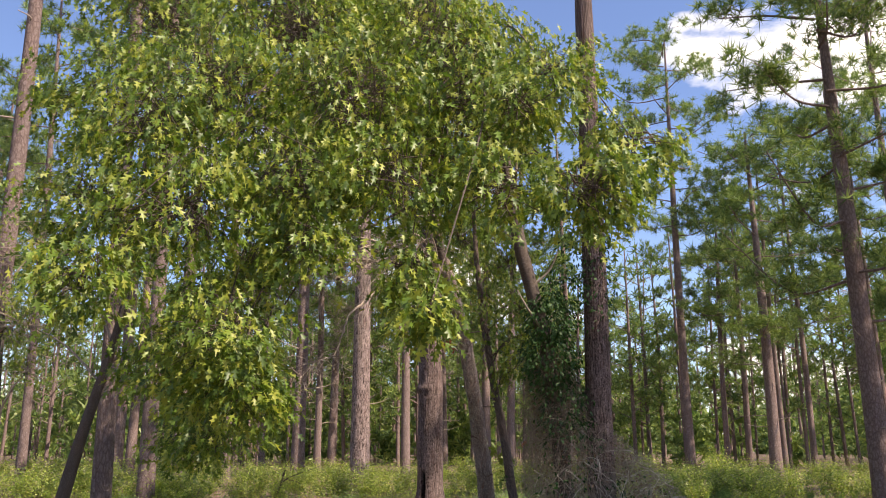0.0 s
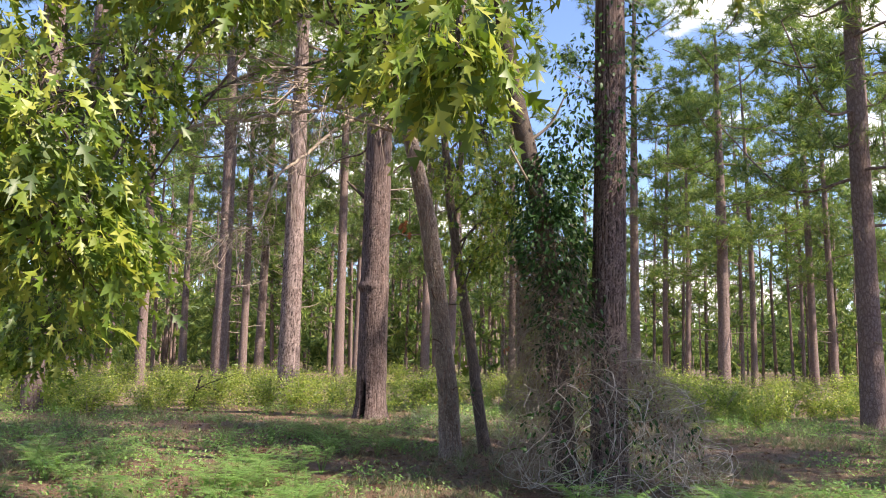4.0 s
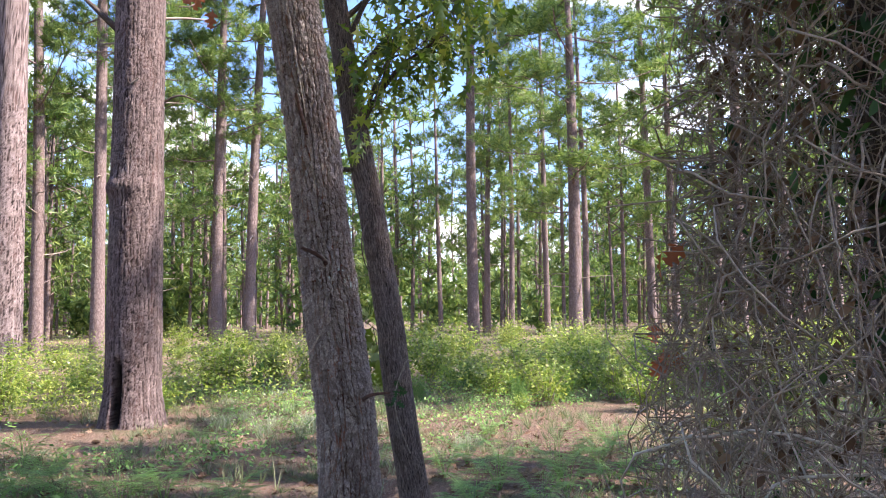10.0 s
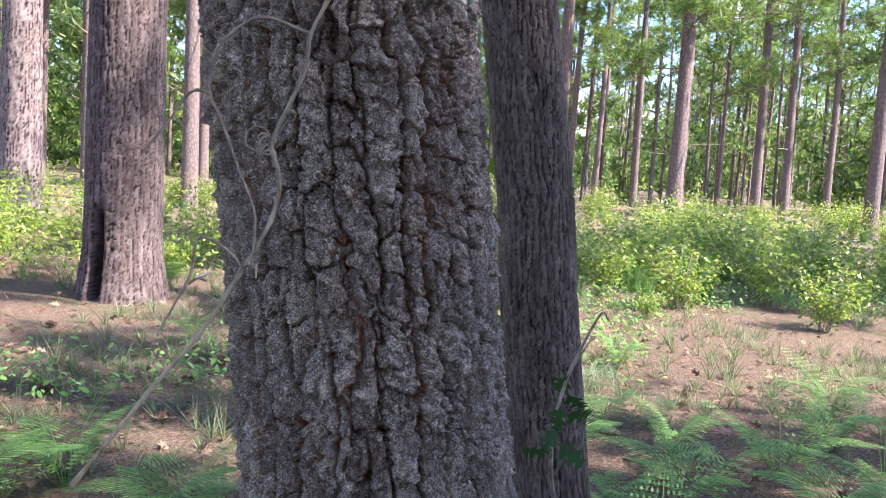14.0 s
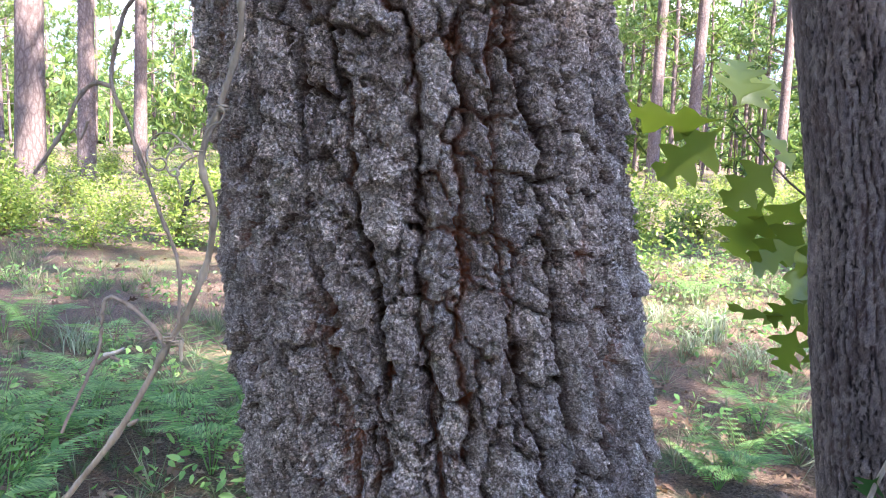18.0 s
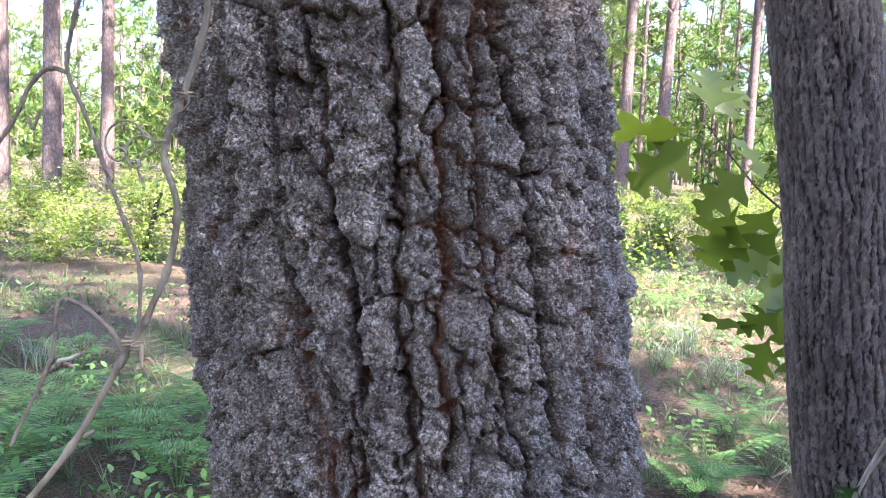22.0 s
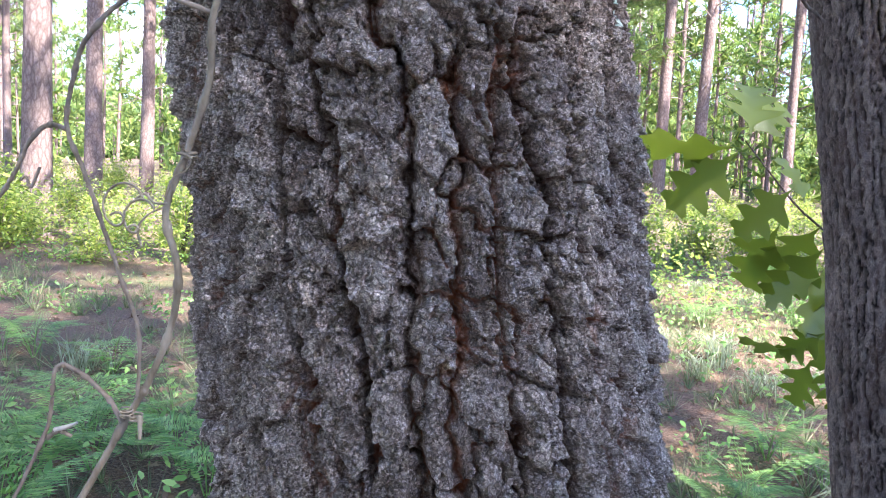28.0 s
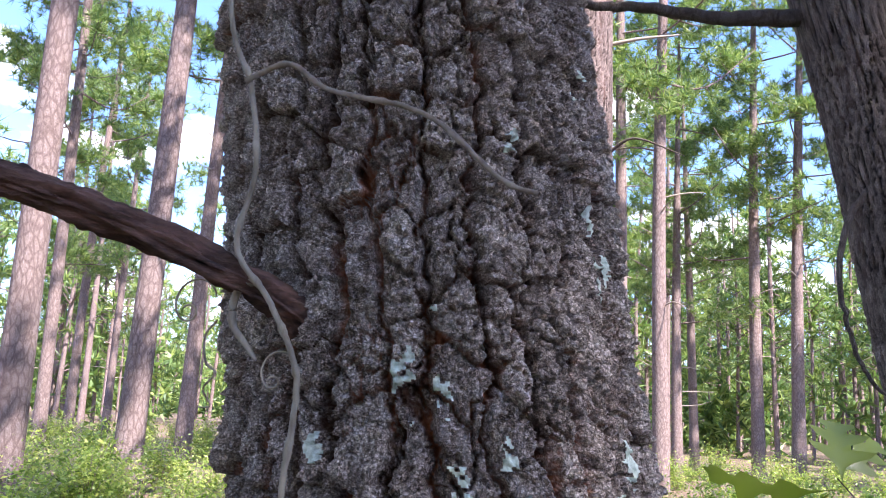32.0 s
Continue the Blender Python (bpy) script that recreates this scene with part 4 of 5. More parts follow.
        root = np.array((np.interp(z - 0.5, [a[2] for a in axis], [a[0] for a in axis]), 16.45, z - 0.5))
        s.add(*tube(smooth_line([root, (root + c) / 2 + (0, 0, 0.1), c], 10), [0.02, 0.008], 6))
        n = int(70 * rad ** 2 + 10)
        tips = c + r.normal(size=(n, 3)) * rad * 0.5
        for tip in tips:
            s.add(*tube(smooth_line([c, (c + tip) / 2 + (0, 0, 0.05), tip], 5), [0.005, 0.002], 4))
        m = r.integers(8, 14, n)
        scatter_leaves(lv, LEAF_ROUGH, np.repeat(tips, m, 0) + r.normal(0, 0.09, (m.sum(), 3)), 0.16, r, 0.8)
        limb = part("limb", s.mesh("limb", M_OAK_SMALL, True), oak)
        part("foliage", lv.mesh("foliage", M_OAK_LEAF), limb, "", "stuff")


make_small_oak()


def make_scrub_oak(x, y, lean, crowns, label, seed, tall=1.0):
    r = np.random.default_rng(seed)
    oak = thing("scrub_oak", label, "tree", "scrub oaks", (x, y, gz(x, y)))
    s = Soup()
    axis = smooth_line([(0, 0, -0.1), (lean * 0.4, 0, 1.6), (lean * 0.8, 0.1, 3.2), (lean * 1.1, 0.2, 5.0)], 16) * (1, 1, tall)
    s.add(*tube(axis, [0.13, 0.10, 0.08, 0.04], 9))
    part("trunk", s.mesh("trunk", M_OAK_SMALL, True), oak, "dark rough bark")
    for cx, cy, cz, rad in crowns:
        s, lv = Soup(), Soup()
        c = np.array((cx, cy, cz))
        root = axis[int(np.clip((cz - 0.7) / (5 * tall) * 15, 2, 15))]
        s.add(*tube(smooth_line([root, (root + c) / 2 + (0, 0, 0.15), c], 9), [0.03, 0.01], 5))
        n = int(60 * rad ** 2 + 10)
        tips = c + r.normal(size=(n, 3)) * rad * (0.6, 0.6, 0.45)
        for tip in tips:
            s.add(*tube(smooth_line([c, (c + tip) / 2 + r.normal(0, 0.06, 3), tip], 5), [0.007, 0.003], 4))
        m = r.integers(6, 11, n)
        scatter_leaves(lv, LEAF_ROUGH, np.repeat(tips, m, 0) + r.normal(0, 0.10, (m.sum(), 3)), 0.13, r, 0.6)
        limb = part("limb", s.mesh("limb", M_TWIG, True), oak)
        part("foliage", lv.mesh("foliage", M_OAK_LEAF), limb, "", "stuff")


make_scrub_oak(-6.6, 14.6, 0.9, [(0.2, 0, 4.2, 0.9), (1.2, -0.3, 4.6, 0.8), (-0.9, 0.2, 3.6, 0.8), (0.4, 0.5, 5.6, 1.0), (1.6, 0.3, 3.2, 0.5)], "leaning scrub oak with pale green leaves", 411)
make_scrub_oak(-8.6, 16.5, -0.4, [(-0.2, 0, 3.8, 0.9), (0.8, -0.2, 4.4, 0.8), (-1.2, 0.2, 4.6, 0.9), (0.2, 0.5, 5.6, 1.0), (0.5, -0.3, 2.9, 0.5)], "scrub oak with pale green leaves", 412)
# two oaks out of view, added to shade the oak stem and vine heap
make_scrub_oak(8.8, 10.8, 0.1, [(-0.6, 0.4, 9.6, 1.2), (-1.4, 0.9, 8.6, 1.1), (0.2, 0.0, 10.6, 1.2), (-0.2, 1.0, 10.4, 1.2), (-1.0, -0.3, 9.4, 1.1), (0.9, -0.5, 11.4, 1.2), (0.5, 0.7, 11.8, 1.2), (-1.6, 0.2, 8.2, 1.0), (-0.9, 1.4, 9.4, 1.1), (0.4, -1.0, 10.6, 1.1), (1.4, 0.2, 12.4, 1.2), (-0.3, 0.3, 11.8, 1.2), (-0.5, 0.5, 8.8, 1.2), (1.2, -0.9, 12.2, 1.1), (-0.8, 0.5, 13.2, 1.2), (0.3, 0.0, 14.0, 1.2), (-1.6, 1.0, 12.0, 1.1), (-0.2, 1.0, 13.4, 1.1)], "tall unseen oak with a dense green crown, added to shade the oak trunk", 413, 2.4)
make_scrub_oak(10.2, 8.0, -0.2, [(-0.6, 0.4, 9.6, 1.2), (-1.4, 0.9, 8.6, 1.1), (0.2, 0.0, 10.6, 1.2), (-1.0, -0.3, 9.4, 1.1), (0.9, -0.5, 11.4, 1.2), (-0.9, 1.4, 9.4, 1.1), (0.4, -1.0, 10.6, 1.1), (1.4, 0.2, 12.4, 1.2), (-0.3, 0.3, 11.8, 1.2), (-0.8, -1.0, 8.2, 1.0)], "tall unseen oak with a dense green crown, added to shade the vine heap", 414, 2.4)

# ---- pines ----
def needle_limbs(r, pine, h0, h1, reach, radius, offset=(0, 0, 0), limbs=15):
    """Limbs of a pine between two heights, each with its pads of long needles."""
    off = np.array(offset, dtype=float)
    for k in range(limbs):
        sb, sf = Soup(), Soup()
        q = (k + r.uniform(0, 0.9)) / limbs
        z = h0 + (h1 - h0) * q ** 0.9
        a = k * 2.4 + r.uniform(-0.5, 0.5)
        ln = reach * (0.5 + 0.6 * math.sin(math.pi * min(1.0, 0.18 + 0.78 * q))) * r.uniform(0.7, 1.15)
        d = np.array((math.cos(a), math.sin(a), 0.0))
        root = off + (0, 0, z)
        tip = root + d * ln + (0, 0, ln * r.uniform(0.1, 0.5))
        bend = root + d * ln * 0.5 + (0, 0, ln * r.uniform(-0.05, 0.15)) + r.normal(0, 0.14, 3)
        line = smooth_line([root, bend, tip], 9)
        sb.add(*tube(line, [max(0.022, radius * 0.17), 0.016], 5))
        for t in range(6):
            s = r.uniform(0.3, 1.0)
            p0 = line[min(8, int(s * 8.5))]
            c0 = p0 + r.normal(0, 0.42, 3) * (1, 1, 0.55) + d * 0.2 + (0, 0, 0.25)
            sb.add(*tube(smooth_line([p0, (p0 + c0) / 2 + r.normal(0, 0.06, 3), c0], 5), [0.014, 0.007], 3))
            for _ in range(9):
                scatter_blades(sf, c0 + r.normal(0, 0.28, 3) * (1, 1, 0.6), 22, 0.36, 0.034, (d[0] * 0.2, d[1] * 0.2, 0.45), r, 0.75)
        if k == limbs - 1:
            for _ in range(12):
                scatter_blades(sf, off + (0, 0, h1) + r.normal(0, 0.35, 3), 24, 0.34, 0.024, (0, 0, 0.6), r, 0.8)
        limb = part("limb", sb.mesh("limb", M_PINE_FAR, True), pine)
        part("needles", sf.mesh("needles", M_NEEDLE), limb, "", "stuff")


def make_pine(seed, height, crown, radius, reach, label, detailed=False, bend=0.15, flare=None, limbs=18):
    r = np.random.default_rng(seed)
    pine = thing("pine_tree", label, "tree", "pines of the stand")
    top = (r.normal(0, bend), r.normal(0, bend), height)
    axis = smooth_line([(0, 0, -0.2), (r.normal(0, 0.04), r.normal(0, 0.04), height * 0.4), top], 12)
    if detailed:
        zs = np.concatenate([np.arange(-0.2, 6.0, 0.016 if flare else 0.035), np.arange(6.0, height, 0.15)])
        me, _, _ = bark_trunk("trunk", axis, [(-0.2, radius * 1.25), (0.5, radius * 1.03), (2.0, radius), (7.0, radius * 0.88), (height, 0.05)], zs, np.linspace(0, 2 * np.pi, 150 if flare else 80, endpoint=False), 0.052, 0.10, 0.011, seed, M_PINE_BARK if flare else M_PINE_SUNLIT, flare)
        part("trunk", me, pine, "pinkish grey scaly bark")
    else:
        s = Soup()
        s.add(*tube(axis, [radius * 1.2, radius, radius * 0.93, radius * 0.85, radius * 0.7, radius * 0.45, 0.04], 12))
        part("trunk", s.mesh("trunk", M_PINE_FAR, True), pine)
    needle_limbs(r, pine, crown, height, reach, radius, limbs=limbs)
    for _ in range(5):
        s = Soup()
        z, a = r.uniform(crown * 0.45, crown), r.uniform(0, 6.28)
        ln = r.uniform(0.3, 1.4)
        p = np.array((0, 0, z))
        e = p + ln * np.array((math.cos(a), math.sin(a), r.uniform(-0.2, 0.35)))
        s.add(*tube(smooth_line([p, (p + e) / 2 + r.normal(0, 0.07, 3), e], 7), [0.028, 0.009], 5))
        part("dead_branch", s.mesh("dead_branch", M_TWIG, True), pine)
    return pine


LAB = "tall straight pine with pinkish grey scaly bark"
masters = [make_pine(101, 22.5, 9.0, 0.21, 2.9, LAB), make_pine(102, 21.0, 7.0, 0.20, 3.3, LAB), make_pine(103, 24.0, 10.5, 0.22, 3.0, LAB),
           make_pine(104, 19.0, 5.5, 0.20, 3.0, LAB), make_pine(105, 22.0, 7.5, 0.21, 3.4, LAB), make_pine(109, 21.0, 13.5, 0.21, 1.7, "tall slender pine with a small high crown", limbs=9)]
# (x, y, trunk diameter), the stand as the walk meets it; the last row is out of view
STAND = [(-10.3, 40.5, .42), (-5.5, 32.4, .50), (-18.0, 76.6, .35), (-11.8, 55.6, .35), (-6.8, 46.2, .42), (-6.4, 49.2, .42), (-1.8, 41.9, .42), (-1.4, 61.6, .42), (8.0, 52.3, .42), (-4.2, 46.4, .42), (0.2, 54.3, .40), (2.5, 47.1, .45), (3.8, 47.0, .45), (19.1, 66.0, .35),
         (20.7, 61.4, .40), (21.9, 60.3, .36), (24.0, 59.3, .36), (16.4, 41.7, .58), (23.1, 52.6, .38), (24.8, 48.7, .42), (24.6, 46.3, .40), (34.7, 55.9, .38), (21.2, 37.4, .42), (27.4, 41.9, .44), (33.3, 44.7, .40), (42.1, 54.9, .36),
         (-15.1, 41.1, .42), (-14.0, 36.5, .45), (-26.2, 47.9, .38), (-35.4, 56.8, .38), (-8.4, 24.3, .45), (-8.5, 27.0, .42), (-24.9, 44.0, .40), (-0.4, 38.5, .42), (-0.3, 47.3, .40), (-10.0, 18.3, .40), (-6.9, 17.4, .34), (-16.6, 33.6, .36),
         (-16, 15, .45), (-20, 27, .4), (17, 20, .42), (22, 27, .42), (-22, 38, .42),
         # first four here are unseen, added only to cast shade from the right
         (12.4, 9.4, .45), (10.4, 13.2, .42), (19.5, 11.0, .45), (25.0, 15.0, .42), (-9.0, 5.0, .42), (-12.0, -3.0, .45), (3.0, -9.0, .42)]
used = set()
for k, (x, y, dia) in enumerate(STAND):
    j = 5 if -11 < x < -6 and y < 28 else (k * 7 + int(x * 3)) % 5
    r = np.random.default_rng(900 + k)
    s = dia / 0.42
    m = pose(x, y, gz(x, y), r.normal(0, 0.7), r.normal(0, 0.7), r.uniform(0, 360)) @ Matrix.Diagonal((s, s, r.uniform(0.9, 1.12), 1))
    if j in used:
        copy_thing(masters[j], m)
    else:
        masters[j].matrix_basis = m
        used.add(j)


def hollow_foot(A, Z):
    """A charred slot at the foot and a swollen whorl of old branch scars."""
    a = np.mod(A + 2.15 + np.pi, 2 * np.pi) - np.pi
    slot = 0.62 * np.exp(-(a / 0.15) ** 4) * step(0.0, 0.12, Z) * (1 - step(0.55, 1.0, Z))
    ring = 0.045 * np.exp(-((Z - 3.03) / 0.14) ** 2) + 0.015 * np.exp(-((Z - 2.78) / 0.07) ** 2) + 0.13 * np.exp(-((Z - 3.05) / 0.1) ** 2) * np.clip(np.cos(A + 2.6), 0, 1)
    return (1 - slot) * (1 + ring) * (1 + 0.10 * np.exp(-np.clip(Z, 0, 9) / 0.2))


PINE_C = make_pine(3, 22.0, 9.5, 0.335, 3.0, "thick old pine with a charred hollow at its foot", True, 0.05, hollow_foot)
for pts, rad in (([(-0.25, 0, 5.12), (-0.50, -0.05, 5.33), (-0.72, -0.05, 5.53)], [0.05, 0.035, 0.02]), ([(0.30, 0, 5.70), (0.50, 0, 5.94), (0.8, -0.1, 6.0)], [0.035, 0.02, 0.008]), ([(-0.2, -0.1, 6.42), (-0.43, 0, 6.20), (-0.9, 0, 6.06), (-1.5, 0, 5.62), (-1.97, 0, 5.72)], [0.035, 0.025, 0.016, 0.007]),
                 ([(0.05, -0.3, 6.45), (0.2, -0.36, 6.62), (0.24, -0.34, 6.93)], [0.05, 0.04, 0.02]), ([(0.28, 0, 4.2), (0.55, -0.1, 4.3), (1.0, -0.1, 4.1)], [0.02, 0.012, 0.005])):
    soup = Soup()
    soup.add(*tube(smooth_line(pts, 14), rad, 7))
    part("dead_branch", soup.mesh("dead_branch", M_OAK_SMALL, True), PINE_C, "dark broken branch")
PINE_C.location = (-0.31, 22.75, gz(-0.31, 22.75) - 0.03)
PINE_D = make_pine(5, 24.0, 12.0, 0.34, 3.0, "thick straight pine, its sunlit bark pinkish grey", True, 0.05)
PINE_D.location = (-3.02, 31.1, gz(-3.02, 31.1))

PINE_T = make_pine(107, 25.0, 12.8, 0.24, 3.9, "tall pine with a full rounded green crown", limbs=26)
PINE_T.location = (13.2, 45.0, gz(13.2, 45.0))
PINE_R = make_pine(108, 17.0, 4.6, 0.27, 3.0, "leaning pine with low shaggy branches", limbs=20)
PINE_R.matrix_basis = pose(11.6, 22.4, gz(11.6, 22.4), 0, -3.5, 40)


def make_far_wood():
    """The stand going on to all sides, too many trunks to count."""
    r = np.random.default_rng(77)
    for name, a0, a1 in (("far_wood", -70, -15), ("far_wood", -15, 20), ("far_wood", 20, 70), ("far_wood", 70, 290)):
        tr, fl = Soup(), Soup()
        n = 200 if a1 - a0 < 100 else 60
        for _ in range(n):
            a = radians(r.uniform(a0, a1))
            d = 58 + 120 * r.uniform(0, 1) ** 1.3 if a0 < 60 else r.uniform(45, 130)
            x, y = -d * math.sin(a), 12 + d * math.cos(a)
            h = r.uniform(15, 23)
            rad = r.uniform(0.11, 0.19)
            tr.add(*tube(np.array([(x, y, -0.2), (x + r.normal(0, 0.2), y, h * 0.5), (x + r.normal(0, 0.3), y, h)]), [rad, rad * 0.8, 0.05], 6))
            c0 = h * r.uniform(0.16, 0.42)
            for _ in range(21):
                z = c0 + (h - c0) * r.uniform(0, 1.0)
                q = (z - c0) / (h - c0)
                rr = (0.6 + 2.6 * math.sin(math.pi * min(1, 0.2 + 0.75 * q))) * math.sqrt(r.uniform(0.05, 1))
                b = r.uniform(0, 6.283)
                pad = np.array((x + rr * math.cos(b), y + rr * math.sin(b), z))
                tr.add(*tube(np.array([(x, y, z - 0.4 * rr), pad]), [0.05, 0.02], 3))
                for _ in range(4):
                    scatter_blades(fl, pad + r.normal(0, 0.5, 3) * (1, 1, 0.5), 12, 0.75, 0.13, (0, 0, 0.4), r, 0.8)
        for _ in range(150 if a1 - a0 < 100 else 60):
            a = radians(r.uniform(a0, a1))
            d = r.uniform(62, 190)
            x, y, h = -d * math.sin(a), 12 + d * math.cos(a), r.uniform(2.5, 7.0) * (0.6 + d / 110)
            for _ in range(30):
                b, rr = r.uniform(0, 6.283), (0.5 + 0.22 * h) * math.sqrt(r.uniform(0, 1))
                scatter_blades(fl, (x + rr * math.cos(b), y + rr * math.sin(b), h * r.uniform(0.05, 1)), 9, 0.9, 0.28, (0, 0, 0.3), r, 0.8)
        for _ in range(230 if a1 - a0 < 100 else 160):
            a = radians(r.uniform(a0, a1))
            d = r.uniform(195, 260)
            x, y, h = -d * math.sin(a), 12 + d * math.cos(a), r.uniform(10, 17)
            for _ in range(13):
                scatter_blades(fl, (x + r.normal(0, 2.5), y + r.normal(0, 2.5), h * r.uniform(0.0, 1)), 11, 3.0, 1.2, (0, 0, 0.4), r, 0.8)
        wood = tagged(new(name), label="pine wood in the distance, trunks and green crowns", category="forest", kind="stuff")
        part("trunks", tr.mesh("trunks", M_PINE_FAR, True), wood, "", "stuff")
        part("needles", fl.mesh("needles", M_NEEDLE), wood, "", "stuff")


make_far_wood()


# ---- the vine-grown pair of trunks ----
def make_vine_trees():
    r = np.random.default_rng(55)
    pine = thing("pine_tree", "pine trunk overgrown with climbing vines at its foot", "tree", "pines of the stand")
    axis = [(2.44, 13.04, -0.2), (2.45, 13.04, 2.0), (2.48, 13.04, 4.0), (2.5, 13.05, 8.0), (2.5, 13.1, 20.0)]
    zs = np.concatenate([np.arange(-0.2, 5.0, 0.016), np.arange(5.0, 20, 0.2)])
    me, _, _ = bark_trunk("trunk", axis, [(-0.2, 0.25), (0.4, 0.215), (2.0, 0.20), (5.5, 0.18), (20.0, 0.05)], zs, np.linspace(0, 2 * np.pi, 120, endpoint=False), 0.045, 0.085, 0.013, 61, M_PINE_BARK)
    part("trunk", me, pine, "reddish grey scaly bark")
    needle_limbs(r, pine, 10.5, 20.0, 2.8, 0.2, (2.5, 13.05, 0))
    oak = thing("leaning_trunk", "leaning bare brown trunk wrapped in climbing vine leaves", "tree")
    s = Soup()
    s.add(*tube(smooth_line([(1.98, 13.15, -0.1), (1.84, 13.12, 1.5), (1.70, 13.1, 2.8), (1.50, 13.08, 3.8), (1.25, 13.08, 4.9), (1.0, 13.1, 6.8)], 30), [0.15, 0.13, 0.12, 0.115, 0.11, 0.07], 14))
    part("trunk", s.mesh("trunk", M_OAK_SMALL, True), oak, "brown bark")
    for a, e in (((1.62, 13.05, 3.3), (1.2, 12.8, 3.9)), ((1.45, 13.05, 4.0), (1.9, 12.9, 4.6)), ((1.3, 13.05, 4.7), (0.8, 13.2, 5.4))):
        a, e, s = np.array(a), np.array(e), Soup()
        s.add(*tube(smooth_line([a, (a + e) / 2 + r.normal(0, 0.06, 3), e], 9), [0.025, 0.009], 6))
        part("branch_stub", s.mesh("branch_stub", M_TWIG, True), oak)
    # living vine leaves round both trunks
    vine = thing("climbing_vine", "dark green vine leaves hanging in a dense column on the trunks", "vine", at=(1.85, 13.0, 0))
    for x, y, z, rx, rz, n in [(1.72, 12.95, 3.45, 0.42, 0.42, 1500), (1.70, 12.95, 2.8, 0.46, 0.5, 1600), (1.88, 12.95, 2.1, 0.44, 0.5, 700), (2.0, 12.85, 1.5, 0.45, 0.5, 320), (2.5, 13.0, 4.0, 0.30, 0.9, 380), (2.0, 13.0, 4.0, 0.35, 0.4, 500),
                               (2.0, 12.5, 0.7, 0.8, 0.45, 260), (2.15, 13.0, 4.9, 0.4, 0.5, 300), (2.6, 13.0, 5.4, 0.32, 0.8, 320), (2.9, 12.9, 0.6, 0.6, 0.4, 120)]:
        lv, st = Soup(), Soup()
        d = r.normal(size=(n, 3))
        d /= np.linalg.norm(d, axis=1, keepdims=True)
        p = np.array((x - 1.85, y - 13.0, z)) + d * r.uniform(0.6, 1.1, (n, 1)) * (rx, rx, rz)
        scatter_leaves(lv, LEAF_OVAL, p, 0.08, r, 0.7, d)
        part("leaves", lv.mesh("leaves", M_IVY), vine, "", "stuff")
    # the heap of dead stems
    heap = thing("dead_vine_heap", "tangled heap of dry grey-brown vine stems at the trunk foot", "vines", at=(2.2, 13.28, 0))

    def hull(z):
        """Centre and half width of the heap at a height."""
        zz = [0, 0.2, 1.0, 1.5, 1.9, 2.4, 3.0, 3.6]
        return np.interp(z, zz, [0.45, 0.42, 0.20, -0.10, -0.34, -0.44, -0.48, -0.5]), np.interp(z, zz, [1.36, 1.32, 1.09, 0.78, 0.54, 0.44, 0.38, 0.3])

    def spot(z, q):
        a = r.uniform(0, 2 * np.pi)
        cx, w = hull(z)
        return np.array((cx + q * w * math.cos(a), q * min(w, 1.15) * math.sin(a), z))

    def stems(n, z_top, length, thick, mat, label, hang, sides=4):
        s = Soup()
        for _ in range(n):
            z = z_top * r.uniform(0.05, 1) ** 0.8
            p = spot(z, math.sqrt(r.uniform(0.25, 1)))
            cx, _ = hull(z)
            out = np.array((p[0] - cx, p[1], 0.0))
            out /= np.linalg.norm(out) + 1e-6
            d = out * 0.5 + r.normal(0, 0.75, 3)
            d /= np.linalg.norm(d)
            k = 14 if sides > 3 else 9
            seg = length * r.uniform(0.5, 1.4) / k
            line = [p]
            for _ in range(k):
                d = d + r.normal(0, 0.22, 3) + np.array((0, 0, -hang))
                d /= np.linalg.norm(d)
                q = line[-1] + d * seg
                cx, w = hull(max(0, q[2]))
                if math.hypot(q[0] - cx, q[1]) > w * 1.02:
                    d = d - 0.7 * np.array((q[0] - cx, q[1], 0)) / w
                if q[2] < 0.02:
                    q[2], d[2] = 0.02, abs(d[2]) * 0.3
                line.append(q)
            s.add(*tube(np.array(line), [thick, thick * 0.55], sides))
        part("stem_tangle", s.mesh("stem_tangle", mat, True), heap, label, "stuff")

    stems(380, 2.0, 1.3, 0.0036, M_TWIG, "dry grey stems", 0.10)
    stems(560, 2.7, 0.9, 0.0026, M_TWIG_DARK, "dry brown stems", 0.07, 3)
    stems(150, 1.1, 1.5, 0.0050, M_STEM_PALE, "thick pale stems", 0.16, 5)
    stems(2300, 2.9, 0.42, 0.0018, M_TWIG_DARK, "fine dry twigs", 0.02, 3)
    stems(900, 1.5, 0.6, 0.0020, M_TWIG, "fine pale twigs", 0.04, 3)
    for size, n, mat in ((0.055, 3000, M_DRY_LEAF), (0.06, 700, M_IVY)):
        lv = Soup()
        zz = 2.9 * r.uniform(0.0, 1, n) ** 0.9
        scatter_leaves(lv, LEAF_OVAL, np.array([spot(z, math.sqrt(r.uniform(0.05, 0.8))) for z in zz]) + (0, 0, 0.03), size, r, 0.9)
        part("leaves", lv.mesh("leaves", mat), heap, "", "stuff")


make_vine_trees()


